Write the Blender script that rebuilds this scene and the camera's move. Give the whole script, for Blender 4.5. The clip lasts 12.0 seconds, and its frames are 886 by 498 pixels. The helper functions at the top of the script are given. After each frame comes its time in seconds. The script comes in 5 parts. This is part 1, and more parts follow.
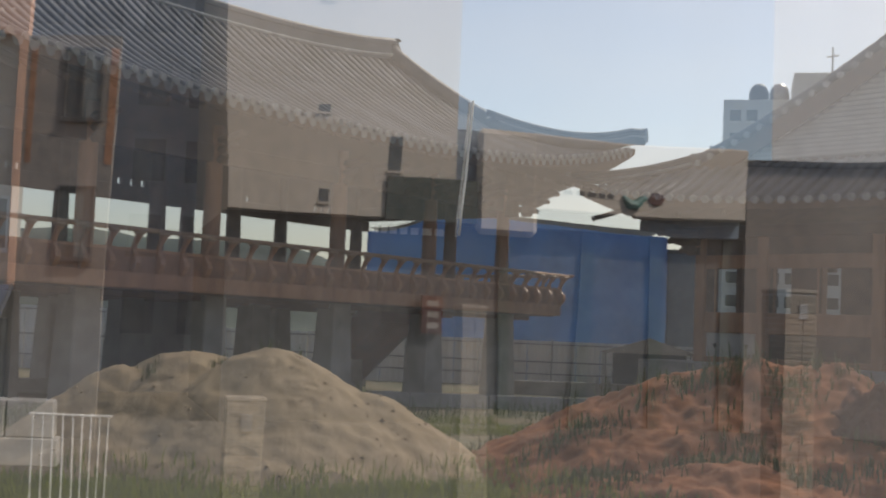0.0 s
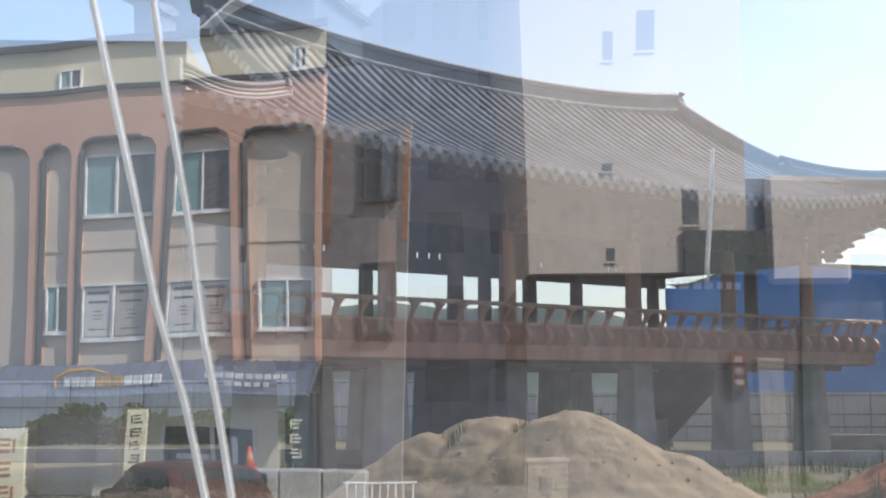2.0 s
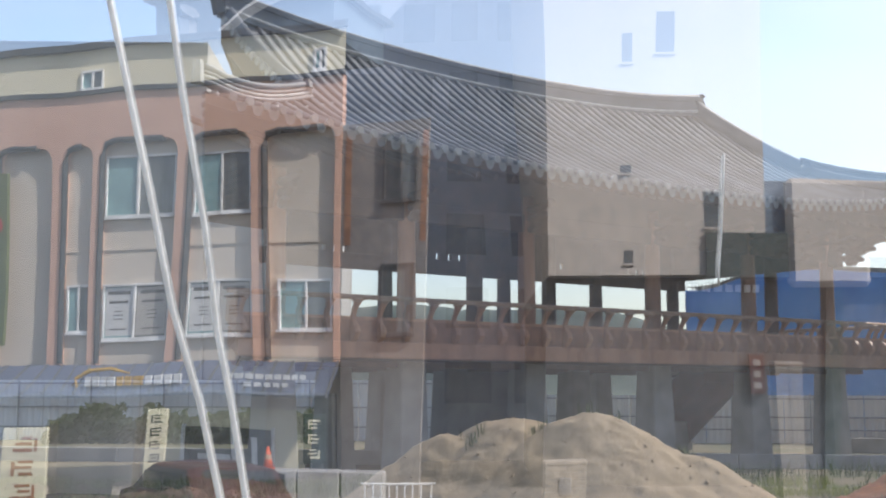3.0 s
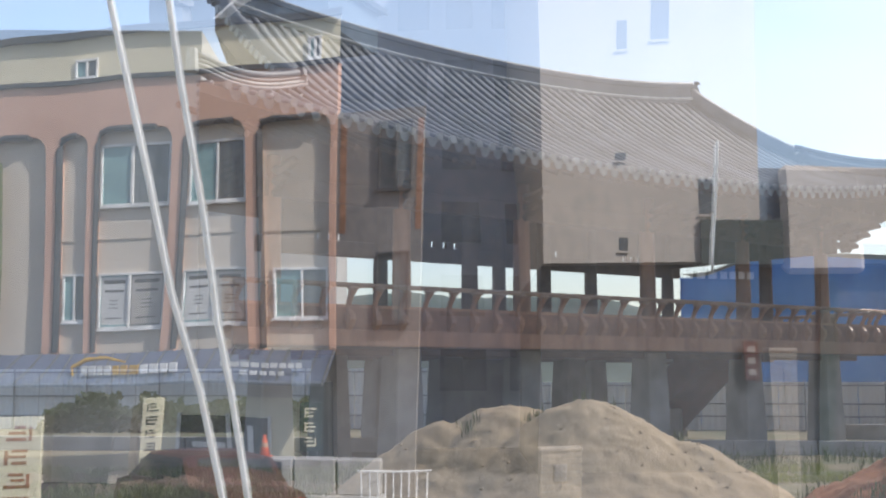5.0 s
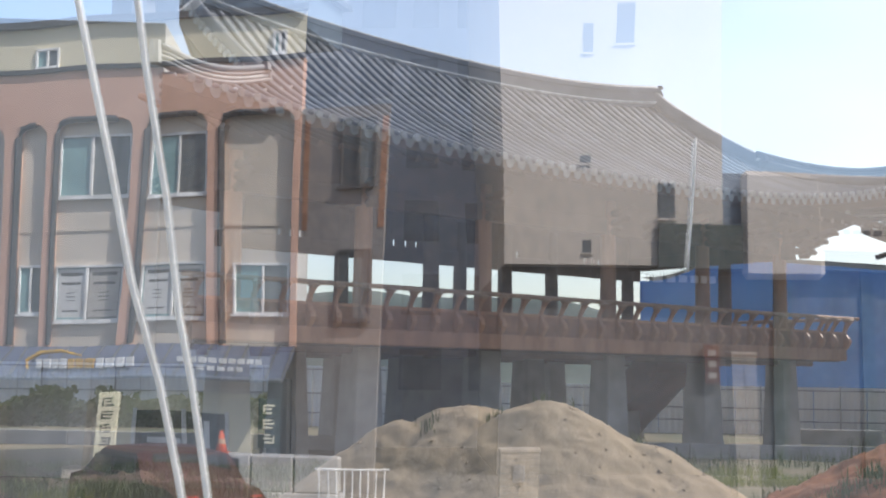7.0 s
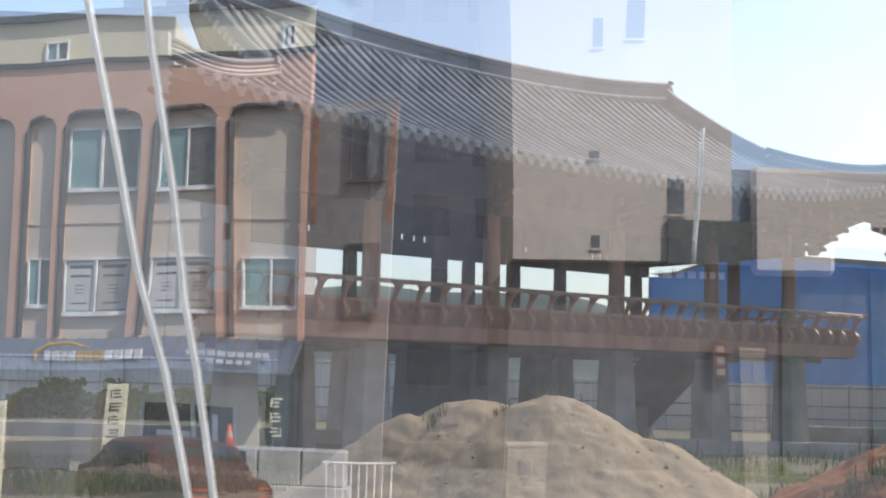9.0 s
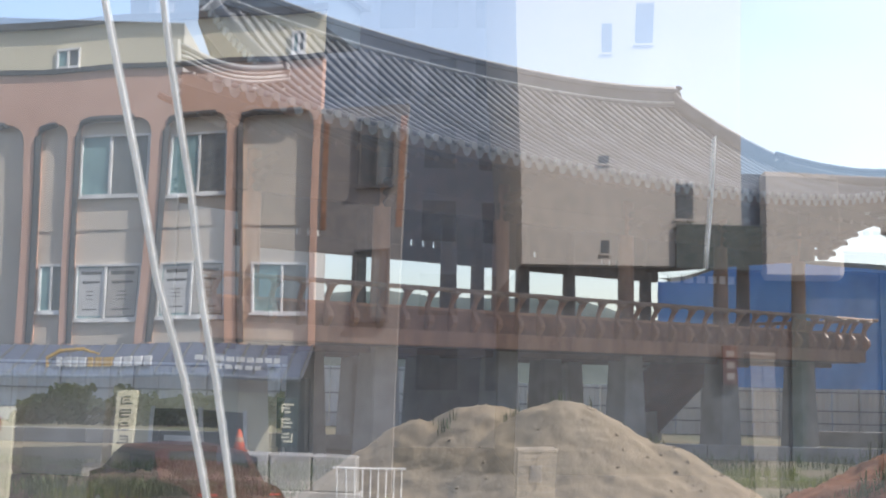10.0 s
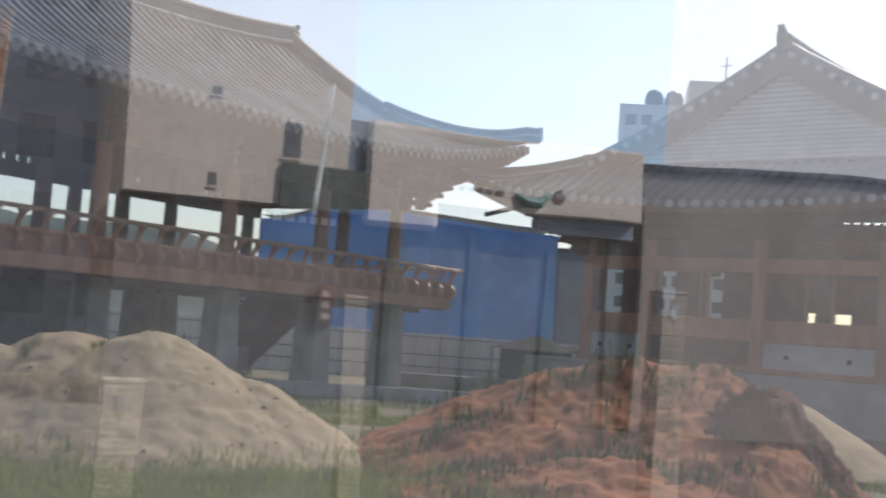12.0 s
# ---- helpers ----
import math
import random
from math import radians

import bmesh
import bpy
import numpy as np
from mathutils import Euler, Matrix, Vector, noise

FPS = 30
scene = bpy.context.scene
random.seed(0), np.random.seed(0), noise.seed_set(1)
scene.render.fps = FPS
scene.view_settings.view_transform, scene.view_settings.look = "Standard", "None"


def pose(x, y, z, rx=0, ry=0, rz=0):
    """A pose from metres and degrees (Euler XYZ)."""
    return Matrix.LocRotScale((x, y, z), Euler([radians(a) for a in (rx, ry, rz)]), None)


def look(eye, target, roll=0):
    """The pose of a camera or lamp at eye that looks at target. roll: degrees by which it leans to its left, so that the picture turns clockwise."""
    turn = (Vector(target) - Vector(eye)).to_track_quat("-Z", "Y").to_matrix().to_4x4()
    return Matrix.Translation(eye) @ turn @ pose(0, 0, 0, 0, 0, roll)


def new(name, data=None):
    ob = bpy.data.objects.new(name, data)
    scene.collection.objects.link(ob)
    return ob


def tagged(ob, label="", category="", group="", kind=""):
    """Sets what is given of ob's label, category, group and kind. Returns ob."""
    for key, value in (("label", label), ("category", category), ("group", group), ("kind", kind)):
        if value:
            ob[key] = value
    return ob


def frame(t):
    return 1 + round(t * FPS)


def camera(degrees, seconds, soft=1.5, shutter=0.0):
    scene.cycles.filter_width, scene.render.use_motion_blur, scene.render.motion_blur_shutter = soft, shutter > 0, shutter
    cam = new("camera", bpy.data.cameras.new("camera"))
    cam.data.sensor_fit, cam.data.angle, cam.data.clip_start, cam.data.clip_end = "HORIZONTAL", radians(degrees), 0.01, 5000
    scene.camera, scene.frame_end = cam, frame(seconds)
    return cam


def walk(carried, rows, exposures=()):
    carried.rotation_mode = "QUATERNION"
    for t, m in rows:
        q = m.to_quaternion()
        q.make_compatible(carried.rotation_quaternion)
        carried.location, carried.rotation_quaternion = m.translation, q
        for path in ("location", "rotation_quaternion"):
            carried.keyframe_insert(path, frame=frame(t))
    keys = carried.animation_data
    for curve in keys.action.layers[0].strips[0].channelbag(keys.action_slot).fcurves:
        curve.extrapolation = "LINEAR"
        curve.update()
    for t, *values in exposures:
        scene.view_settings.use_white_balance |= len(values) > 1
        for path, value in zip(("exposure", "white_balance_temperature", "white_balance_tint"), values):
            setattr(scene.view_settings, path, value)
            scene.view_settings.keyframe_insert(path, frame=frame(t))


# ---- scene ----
# camera and its path: nearly still, turning
PATH = [
    (0, (-0.078, 0.121, 1.907), (0.413, 2.055, 2.04), 2.4),
    (0.5, (0.002, 0.143, 1.911), (0.256, 2.12, 2.075), 1.0),
    (1, (0.011, 0.116, 1.907), (0.104, 2.105, 2.094), 0.2),
    (1.5, (0.014, 0.087, 1.899), (0.06, 2.075, 2.116), 0.0),
    (2, (0.001, 0.022, 1.888), (0.017, 2.01, 2.112), -0.2),
    (2.5, (0.002, 0.005, 1.893), (0.002, 1.993, 2.117), -0.0),
    (3, (0.015, -0.006, 1.89), (-0.001, 1.981, 2.116), 0.1),
    (5, (0.012, -0.029, 1.885), (0.004, 1.961, 2.092), -0.1),
    (5.5, (0.017, -0.012, 1.884), (0.042, 1.977, 2.093), 0.5),
    (6, (0.003, 0.012, 1.881), (0.041, 2.001, 2.09), 0.6),
    (6.5, (-0.008, 0.022, 1.882), (0.046, 2.011, 2.091), 0.8),
    (8.5, (0.001, 0.072, 1.879), (0.052, 2.062, 2.072), 1.0),
    (9, (-0.001, 0.043, 1.871), (0.04, 2.033, 2.069), 1.2),
    (9.5, (0.005, 0.016, 1.871), (0.038, 2.006, 2.071), 1.3),
    (10, (-0.014, 0.013, 1.872), (0.013, 2.002, 2.078), 1.1),
    (10.5, (-0.035, 0.015, 1.858), (-0.001, 2.005, 2.054), 1.6),
    (11, (-0.052, 0.013, 1.859), (-0.023, 2.004, 2.049), 1.5),
    (11.5, (-0.006, 0.038, 1.849), (0.183, 2.021, 2.024), 1.9),
    (11.9, (-0.013, 0.049, 1.883), (0.536, 1.968, 2.014), 3.9),
    (12, (-0.017, 0.051, 1.887), (0.637, 1.937, 2.018), 4.3),
]
cam = camera(39.3, 12.0, soft=2.0, shutter=0.12)
walk(cam, [(t, look(e, g, r)) for t, e, g, r in PATH], exposures=((0, 0.08, 7300, 12), (0.6, 0.42, 7000, 12), (1.2, 0.82, 6500, 12), (10.8, 0.86, 6500, 12), (11.5, 0.86, 6500, 12), (12, 0.62, 6600, 12)))

# sky and sun
SUN_BEARING, SUN_HEIGHT = 50.0, 44.0
world = bpy.data.worlds.new("sky")
scene.world = world
world.use_nodes = True
wn = world.node_tree.nodes
sky = wn.new("ShaderNodeTexSky")
sky.sky_type, sky.sun_disc = "NISHITA", False
sky.sun_elevation, sky.sun_rotation = radians(SUN_HEIGHT), radians(SUN_BEARING)
sky.dust_density, sky.air_density, sky.ozone_density = 1.5, 1.0, 2.0
wn["Background"].inputs["Strength"].default_value = 0.128
# thin summer haze: paler sky with faint drifting cloud
pale, veil, haze = wn.new("ShaderNodeHueSaturation"), wn.new("ShaderNodeTexNoise"), wn.new("ShaderNodeMapRange")
at, stretch_sky = wn.new("ShaderNodeTexCoord"), wn.new("ShaderNodeMapping")
stretch_sky.inputs["Scale"].default_value = (1.0, 1.0, 3.0)
veil.inputs["Scale"].default_value, veil.inputs["Detail"].default_value = 2.6, 6
haze.inputs[1].default_value, haze.inputs[2].default_value = 0.3, 0.75
haze.inputs[3].default_value, haze.inputs[4].default_value = 1.0, 0.68
for a, b in ((at.outputs["Generated"], stretch_sky.inputs[0]), (stretch_sky.outputs[0], veil.inputs["Vector"]), (veil.outputs[0], haze.inputs[0]), (haze.outputs[0], pale.inputs["Saturation"]), (sky.outputs[0], pale.inputs["Color"]), (pale.outputs[0], wn["Background"].inputs[0])):
    world.node_tree.links.new(a, b)
sun = new("sun", bpy.data.lights.new("sun", "SUN"))
sun.data.energy, sun.data.angle, sun.data.color = 3.3, radians(0.6), (1, 0.95, 0.88)
_b, _h = radians(SUN_BEARING), radians(SUN_HEIGHT)
sun.matrix_world = look((60 * math.sin(_b) * math.cos(_h), 60 * math.cos(_b) * math.cos(_h), 60 * math.sin(_h)), (0, 0, 0))


# ---- materials ----
def mat(name, base, dark=None, rough=0.8, scale=3.0, fine=40.0, bump=0.2, metal=0.0, vary=0.0, spread=(0.35, 0.65), stretch=(1, 1, 1)):
    """Two scales of noise between two colours, with a fine bump; vary: brightness change from piece to piece."""
    m = bpy.data.materials.new(name)
    m.use_nodes = True
    n, l = m.node_tree.nodes, m.node_tree.links
    b = n["Principled BSDF"]
    b.inputs["Roughness"].default_value, b.inputs["Metallic"].default_value = rough, metal
    tc = n.new("ShaderNodeTexCoord")
    mp = n.new("ShaderNodeMapping")
    mp.inputs["Scale"].default_value = stretch
    l.new(tc.outputs["Object"], mp.inputs[0])
    big, small = n.new("ShaderNodeTexNoise"), n.new("ShaderNodeTexNoise")
    big.inputs["Scale"].default_value, small.inputs["Scale"].default_value = scale, fine
    big.inputs["Detail"].default_value, small.inputs["Detail"].default_value = 6, 4
    for q in (big, small):
        l.new(mp.outputs[0], q.inputs["Vector"])
    add = n.new("ShaderNodeMath")
    add.operation = "MULTIPLY_ADD"
    add.inputs[1].default_value = 0.35
    l.new(small.outputs[0], add.inputs[0])
    l.new(big.outputs[0], add.inputs[2])
    ramp = n.new("ShaderNodeMapRange")
    ramp.inputs[1].default_value, ramp.inputs[2].default_value = spread[0] + 0.17, spread[1] + 0.17
    l.new(add.outputs[0], ramp.inputs[0])
    mix = n.new("ShaderNodeMix")
    mix.data_type = "RGBA"
    mix.inputs[6].default_value = (*(dark or [c * 0.65 for c in base]), 1)
    mix.inputs[7].default_value = (*base, 1)
    l.new(ramp.outputs[0], mix.inputs[0])
    out = mix.outputs[2]
    if vary:
        oi = n.new("ShaderNodeObjectInfo")
        hs = n.new("ShaderNodeHueSaturation")
        mr = n.new("ShaderNodeMapRange")
        mr.inputs[3].default_value, mr.inputs[4].default_value = 1 - vary, 1 + vary
        l.new(oi.outputs["Random"], mr.inputs[0])
        l.new(mr.outputs[0], hs.inputs["Value"])
        l.new(out, hs.inputs["Color"])
        out = hs.outputs[0]
    l.new(out, b.inputs["Base Color"])
    if bump:
        bp = n.new("ShaderNodeBump")
        bp.inputs["Strength"].default_value, bp.inputs["Distance"].default_value = bump, 0.02
        l.new(add.outputs[0], bp.inputs["Height"])
        l.new(bp.outputs[0], b.inputs["Normal"])
    return m


M_TILE = mat("roof_tile_grey", (0.17, 0.175, 0.19), (0.10, 0.105, 0.115), 0.6, 1.2, 18, 0.3, vary=0.18)
M_ENDTILE = mat("limed_end_tile", (0.60, 0.60, 0.58), (0.34, 0.34, 0.33), 0.8, 3, 30, 0.1, vary=0.15)
M_PLASTER = mat("lime_plaster", (0.62, 0.60, 0.56), (0.48, 0.46, 0.43), 0.9, 2, 30, 0.15)
M_WOOD = mat("pine_brown", (0.54, 0.275, 0.155), (0.35, 0.165, 0.09), 0.5, 2.5, 30, 0.2, vary=0.12, stretch=(1, 1, 0.25))
M_BOARD = mat("stained_board", (0.40, 0.19, 0.105), (0.25, 0.115, 0.062), 0.6, 2.5, 30, 0.2, vary=0.1)
M_RAIL = mat("weathered_rail_wood", (0.50, 0.33, 0.22), (0.34, 0.20, 0.12), 0.6, 2.5, 30, 0.2)
# dark pine; also carries the shade under roofs and deck in its colour
M_WOOD_DARK = mat("pine_dark_and_shaded", (0.20, 0.115, 0.075), (0.11, 0.065, 0.045), 0.75, 2.5, 30, 0.2, vary=0.1)
M_STAIR = mat("red_primed_steel", (0.20, 0.06, 0.045), (0.12, 0.04, 0.03), 0.6, 2, 20, 0.2)
M_CONC = mat("raw_concrete", (0.45, 0.44, 0.42), (0.32, 0.312, 0.30), 0.9, 1.6, 25, 0.25, vary=0.08)
M_SAND = mat("building_sand", (0.41, 0.31, 0.195), (0.285, 0.205, 0.12), 0.95, 3.2, 24, 1.0, spread=(0.25, 0.72))
M_SOIL = mat("red_soil", (0.36, 0.12, 0.036), (0.15, 0.052, 0.019), 0.95, 2.2, 16, 1.0, spread=(0.2, 0.75))
M_RUBBLE = mat("brown_rubble_soil", (0.15, 0.10, 0.06), (0.06, 0.045, 0.025), 0.95, 1.6, 14, 1.0, spread=(0.2, 0.75))
M_SOIL_DARK = mat("damp_red_soil", (0.16, 0.045, 0.021), (0.07, 0.021, 0.011), 0.95, 2, 16, 1.0)
M_GROUND = mat("bare_ground", (0.20, 0.155, 0.095), (0.09, 0.10, 0.045), 0.95, 0.35, 9, 0.8)
M_ROAD = mat("asphalt", (0.07, 0.07, 0.072), (0.045, 0.045, 0.047), 0.85, 0.8, 60, 0.3)
M_GRASS = mat("grass_blades", (0.17, 0.20, 0.06), (0.09, 0.12, 0.035), 0.7, 0.8, 9, 0)
M_WEED = mat("weed_leaves", (0.15, 0.19, 0.06), (0.07, 0.10, 0.03), 0.7, 1.5, 8, 0)
M_LEAF = mat("leaves", (0.06, 0.11, 0.035), (0.03, 0.06, 0.02), 0.6, 1.2, 8, 0)
M_TARP = mat("blue_sheeting", (0.11, 0.33, 0.70), (0.06, 0.22, 0.55), 0.5, 0.5, 3.5, 0.6)
M_GREYSHEET = mat("grey_blue_sheeting", (0.12, 0.17, 0.22), (0.08, 0.11, 0.15), 0.7, 0.5, 4, 0.4)
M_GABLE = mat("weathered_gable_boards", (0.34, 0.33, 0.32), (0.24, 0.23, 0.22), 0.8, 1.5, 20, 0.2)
M_ROOFCREAM = mat("cream_metal_roof", (0.55, 0.53, 0.45), (0.42, 0.40, 0.34), 0.6, 0.6, 6, 0.1)
M_FENCE = mat("pale_sheet_metal", (0.90, 0.91, 0.91), (0.80, 0.82, 0.83), 0.5, 0.8, 20, 0.1, vary=0.06)
M_STEEL = mat("galvanised_steel", (0.45, 0.46, 0.47), None, 0.4, 3, 40, 0.1, 0.8)
M_BLACK = mat("black_fabric", (0.02, 0.02, 0.022), None, 0.8, 3, 40, 0.1)
M_TOWER = mat("white_apartment_paint", (0.62, 0.62, 0.60), (0.54, 0.54, 0.53), 0.85, 0.2, 4, 0.05)
M_GLASSDARK = mat("dark_window_glass", (0.035, 0.045, 0.05), None, 0.12, 1, 10, 0)
M_HILL = mat("wooded_hill", (0.07, 0.10, 0.075), (0.04, 0.06, 0.05), 0.95, 0.02, 0.3, 0)
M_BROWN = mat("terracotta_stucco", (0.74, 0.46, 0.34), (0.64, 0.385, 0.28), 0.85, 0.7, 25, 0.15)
M_BEIGE = mat("taupe_wall_panel", (0.76, 0.67, 0.56), (0.64, 0.57, 0.48), 0.85, 0.5, 20, 0.1)
M_CREAM = mat("cream_wall", (0.88, 0.80, 0.58), (0.78, 0.71, 0.51), 0.85, 0.5, 20, 0.1)
# dark trim colour, also used for storeys painted as deep shade
M_TRIM_SHADE = mat("dark_grey_trim_and_shade", (0.07, 0.075, 0.08), None, 0.6, 2, 30, 0.1)
M_WHITEFRAME = mat("white_window_frame", (0.92, 0.92, 0.90), None, 0.5, 2, 30, 0.05)
M_PANEGREY = mat("curtained_window_pane", (0.19, 0.21, 0.21), (0.10, 0.115, 0.12), 0.12, 1.5, 6, 0, stretch=(3, 1, 0.3))
M_PANE = mat("teal_window_pane", (0.28, 0.47, 0.47), (0.19, 0.34, 0.35), 0.12, 1.2, 5, 0)
M_PANEDARK = mat("grey_window_pane", (0.08, 0.09, 0.095), (0.05, 0.055, 0.06), 0.12, 1.2, 5, 0)
M_AWNING = mat("slate_blue_standing_seam", (0.16, 0.185, 0.26), (0.12, 0.14, 0.20), 0.5, 0.8, 15, 0.1, 0.2)
M_PAPER = mat("white_poster_paper", (0.74, 0.74, 0.72), (0.66, 0.66, 0.64), 0.8, 2, 20, 0.05)
M_PAPERDIM = mat("tinted_poster_paper", (0.52, 0.49, 0.44), (0.44, 0.41, 0.37), 0.8, 2, 20, 0.05)
M_INK = mat("grey_print", (0.12, 0.12, 0.12), None, 0.8, 4, 30, 0)
M_YELLOW = mat("golden_sign_paint", (0.72, 0.42, 0.05), None, 0.5, 4, 30, 0)
M_SIGNCREAM = mat("cream_sign_board", (0.74, 0.70, 0.52), (0.66, 0.62, 0.46), 0.6, 1, 20, 0.05)
M_RED = mat("red_paint", (0.50, 0.035, 0.03), (0.38, 0.025, 0.02), 0.35, 1, 20, 0)
M_CARRED = mat("faded_red_paint", (0.065, 0.01, 0.009), (0.045, 0.007, 0.006), 0.5, 1, 20, 0)
M_GREENSIGN = mat("olive_green_banner", (0.13, 0.16, 0.05), (0.10, 0.125, 0.04), 0.7, 1, 20, 0)
M_TEALMARK = mat("teal_sign_paint", (0.03, 0.16, 0.15), None, 0.5, 3, 20, 0)
M_ORANGE = mat("orange_plastic", (0.75, 0.12, 0.04), None, 0.5, 3, 20, 0)
M_TYRE = mat("black_rubber", (0.02, 0.02, 0.02), None, 0.8, 8, 50, 0.1)
M_BEIGETOWER = mat("pale_beige_cladding", (0.46, 0.41, 0.36), (0.40, 0.36, 0.315), 0.85, 0.3, 12, 0.05)
M_UPPER = mat("pale_grey_cladding", (0.84, 0.82, 0.80), (0.77, 0.75, 0.73), 0.8, 0.3, 10, 0.05)
M_WHITETILE = mat("white_glazed_brick", (0.29, 0.26, 0.225), (0.23, 0.21, 0.18), 0.5, 2, 20, 0.1, vary=0.08)
M_DARKGREEN = mat("dark_green_shopfront", (0.035, 0.055, 0.05), None, 0.5, 1, 20, 0.1)
M_DARKGREY = mat("dark_grey_cladding", (0.27, 0.24, 0.22), (0.2, 0.18, 0.165), 0.7, 0.4, 10, 0.1)
M_MIDGREY = mat("grey_cladding", (0.31, 0.275, 0.25), (0.25, 0.22, 0.2), 0.7, 0.4, 10, 0.1)
M_SLATEPANE = mat("slate_tinted_pane", (0.22, 0.25, 0.30), (0.17, 0.20, 0.24), 0.2, 1, 6, 0)
M_SLATEBLUE = mat("slate_blue_cladding", (0.37, 0.40, 0.455), (0.30, 0.33, 0.38), 0.5, 0.3, 8, 0.05)
M_BLOCK = mat("weathered_grey_stucco", (0.42, 0.405, 0.38), (0.35, 0.337, 0.315), 0.9, 0.15, 4, 0.1)
M_CORE = mat("white_cord_core", (0.88, 0.88, 0.86), None, 0.35, 4, 30, 0)
# mostly clear white, for the soft halo seen around the cords
M_CORD_HALO = mat("pale_cord_halo", (0.85, 0.85, 0.83), None, 0.35, 4, 30, 0)
_n, _l = M_CORD_HALO.node_tree.nodes, M_CORD_HALO.node_tree.links
_mix, _clear = _n.new("ShaderNodeMixShader"), _n.new("ShaderNodeBsdfTransparent")
_mix.inputs[0].default_value = 0.82
_l.new(_n["Principled BSDF"].outputs[0], _mix.inputs[1])
_l.new(_clear.outputs[0], _mix.inputs[2])
_l.new(_mix.outputs[0], _n["Material Output"].inputs[0])


def let_light_through(m, share, colour):
    """Thin leaves and blades pass light."""
    n, l = m.node_tree.nodes, m.node_tree.links
    t, x = n.new("ShaderNodeBsdfTranslucent"), n.new("ShaderNodeMixShader")
    t.inputs[0].default_value, x.inputs[0].default_value = (*colour, 1), share
    l.new(n["Principled BSDF"].outputs[0], x.inputs[1])
    l.new(t.outputs[0], x.inputs[2])
    l.new(x.outputs[0], n["Material Output"].inputs[0])


let_light_through(M_CORD_HALO, 0.6, (0.92, 0.92, 0.9))
let_light_through(M_GRASS, 0.4, (0.26, 0.30, 0.07))
let_light_through(M_LEAF, 0.4, (0.14, 0.22, 0.05))


def glass_material():
    m = bpy.data.materials.new("half_mirror_glass")
    m.use_nodes = True
    n, l = m.node_tree.nodes, m.node_tree.links
    n.remove(n["Principled BSDF"])
    clear, gloss, mix = n.new("ShaderNodeBsdfTransparent"), n.new("ShaderNodeBsdfGlossy"), n.new("ShaderNodeMixShader")
    clear.inputs[0].default_value = (0.94, 0.97, 0.98, 1)
    gloss.inputs[0].default_value = (0.97, 0.98, 1, 1)
    gloss.inputs["Roughness"].default_value = 0.0
    mix.inputs[0].default_value = 0.43
    l.new(clear.outputs[0], mix.inputs[1])
    l.new(gloss.outputs[0], mix.inputs[2])
    # thin film of dust in upright streaks, also a veil put in for glare
    tc, mp, streak, amount = n.new("ShaderNodeTexCoord"), n.new("ShaderNodeMapping"), n.new("ShaderNodeTexNoise"), n.new("ShaderNodeMapRange")
    mp.inputs["Scale"].default_value = (6.0, 1.0, 0.35)
    streak.inputs["Scale"].default_value, streak.inputs["Detail"].default_value = 1.0, 4
    amount.inputs[1].default_value, amount.inputs[2].default_value = 0.3, 0.7
    amount.inputs[3].default_value, amount.inputs[4].default_value = 0.02, 0.065
    dust_a, dust_b, dust, film = n.new("ShaderNodeBsdfDiffuse"), n.new("ShaderNodeBsdfTranslucent"), n.new("ShaderNodeMixShader"), n.new("ShaderNodeMixShader")
    for q in (dust_a, dust_b):
        q.inputs[0].default_value = (0.8, 0.79, 0.77, 1)
    l.new(tc.outputs["Object"], mp.inputs[0])
    l.new(mp.outputs[0], streak.inputs["Vector"])
    l.new(streak.outputs[0], amount.inputs[0])
    l.new(dust_a.outputs[0], dust.inputs[1])
    l.new(dust_b.outputs[0], dust.inputs[2])
    l.new(amount.outputs[0], film.inputs[0])
    l.new(mix.outputs[0], film.inputs[1])
    l.new(dust.outputs[0], film.inputs[2])
    l.new(film.outputs[0], n["Material Output"].inputs[0])
    return m


M_GLASS = glass_material()
for _m, _d in ((M_SAND, 0.03), (M_SOIL, 0.035), (M_SOIL_DARK, 0.08), (M_RUBBLE, 0.08), (M_GROUND, 0.06)):
    _m.node_tree.nodes["Bump"].inputs["Distance"].default_value = _d


# ---- mesh helpers ----
def put_mesh(name, bm, material, smooth=False):
    me = bpy.data.meshes.new(name)
    bmesh.ops.recalc_face_normals(bm, faces=bm.faces)
    bm.to_mesh(me)
    bm.free()
    if smooth:
        me.polygons.foreach_set("use_smooth", [True] * len(me.polygons))
    me.materials.append(material)
    return me


def part(name, bm, material, parent, label="", smooth=False):
    ob = new(name, put_mesh(name, bm, material, smooth) if isinstance(bm, bmesh.types.BMesh) else bm)
    ob.parent = parent
    return tagged(ob, label)


def thing(name, m, label, category, group="", kind=""):
    ob = new(name)
    ob.empty_display_size = 0.3
    ob.matrix_world = m
    return tagged(ob, label, category, group, kind)


def box(x0, y0, z0, x1, y1, z1, bevel=0.0, bm=None):
    bm = bm or bmesh.new()
    vs = [bm.verts.new((x, y, z)) for x in (x0, x1) for y in (y0, y1) for z in (z0, z1)]
    fs = [bm.faces.new([vs[i] for i in f]) for f in ((0, 1, 3, 2), (4, 6, 7, 5), (0, 4, 5, 1), (2, 3, 7, 6), (0, 2, 6, 4), (1, 5, 7, 3))]
    if bevel:
        edges = list({e for f in fs for e in f.edges})
        bmesh.ops.bevel(bm, geom=edges, offset=bevel, segments=1, affect="EDGES")
    return bm


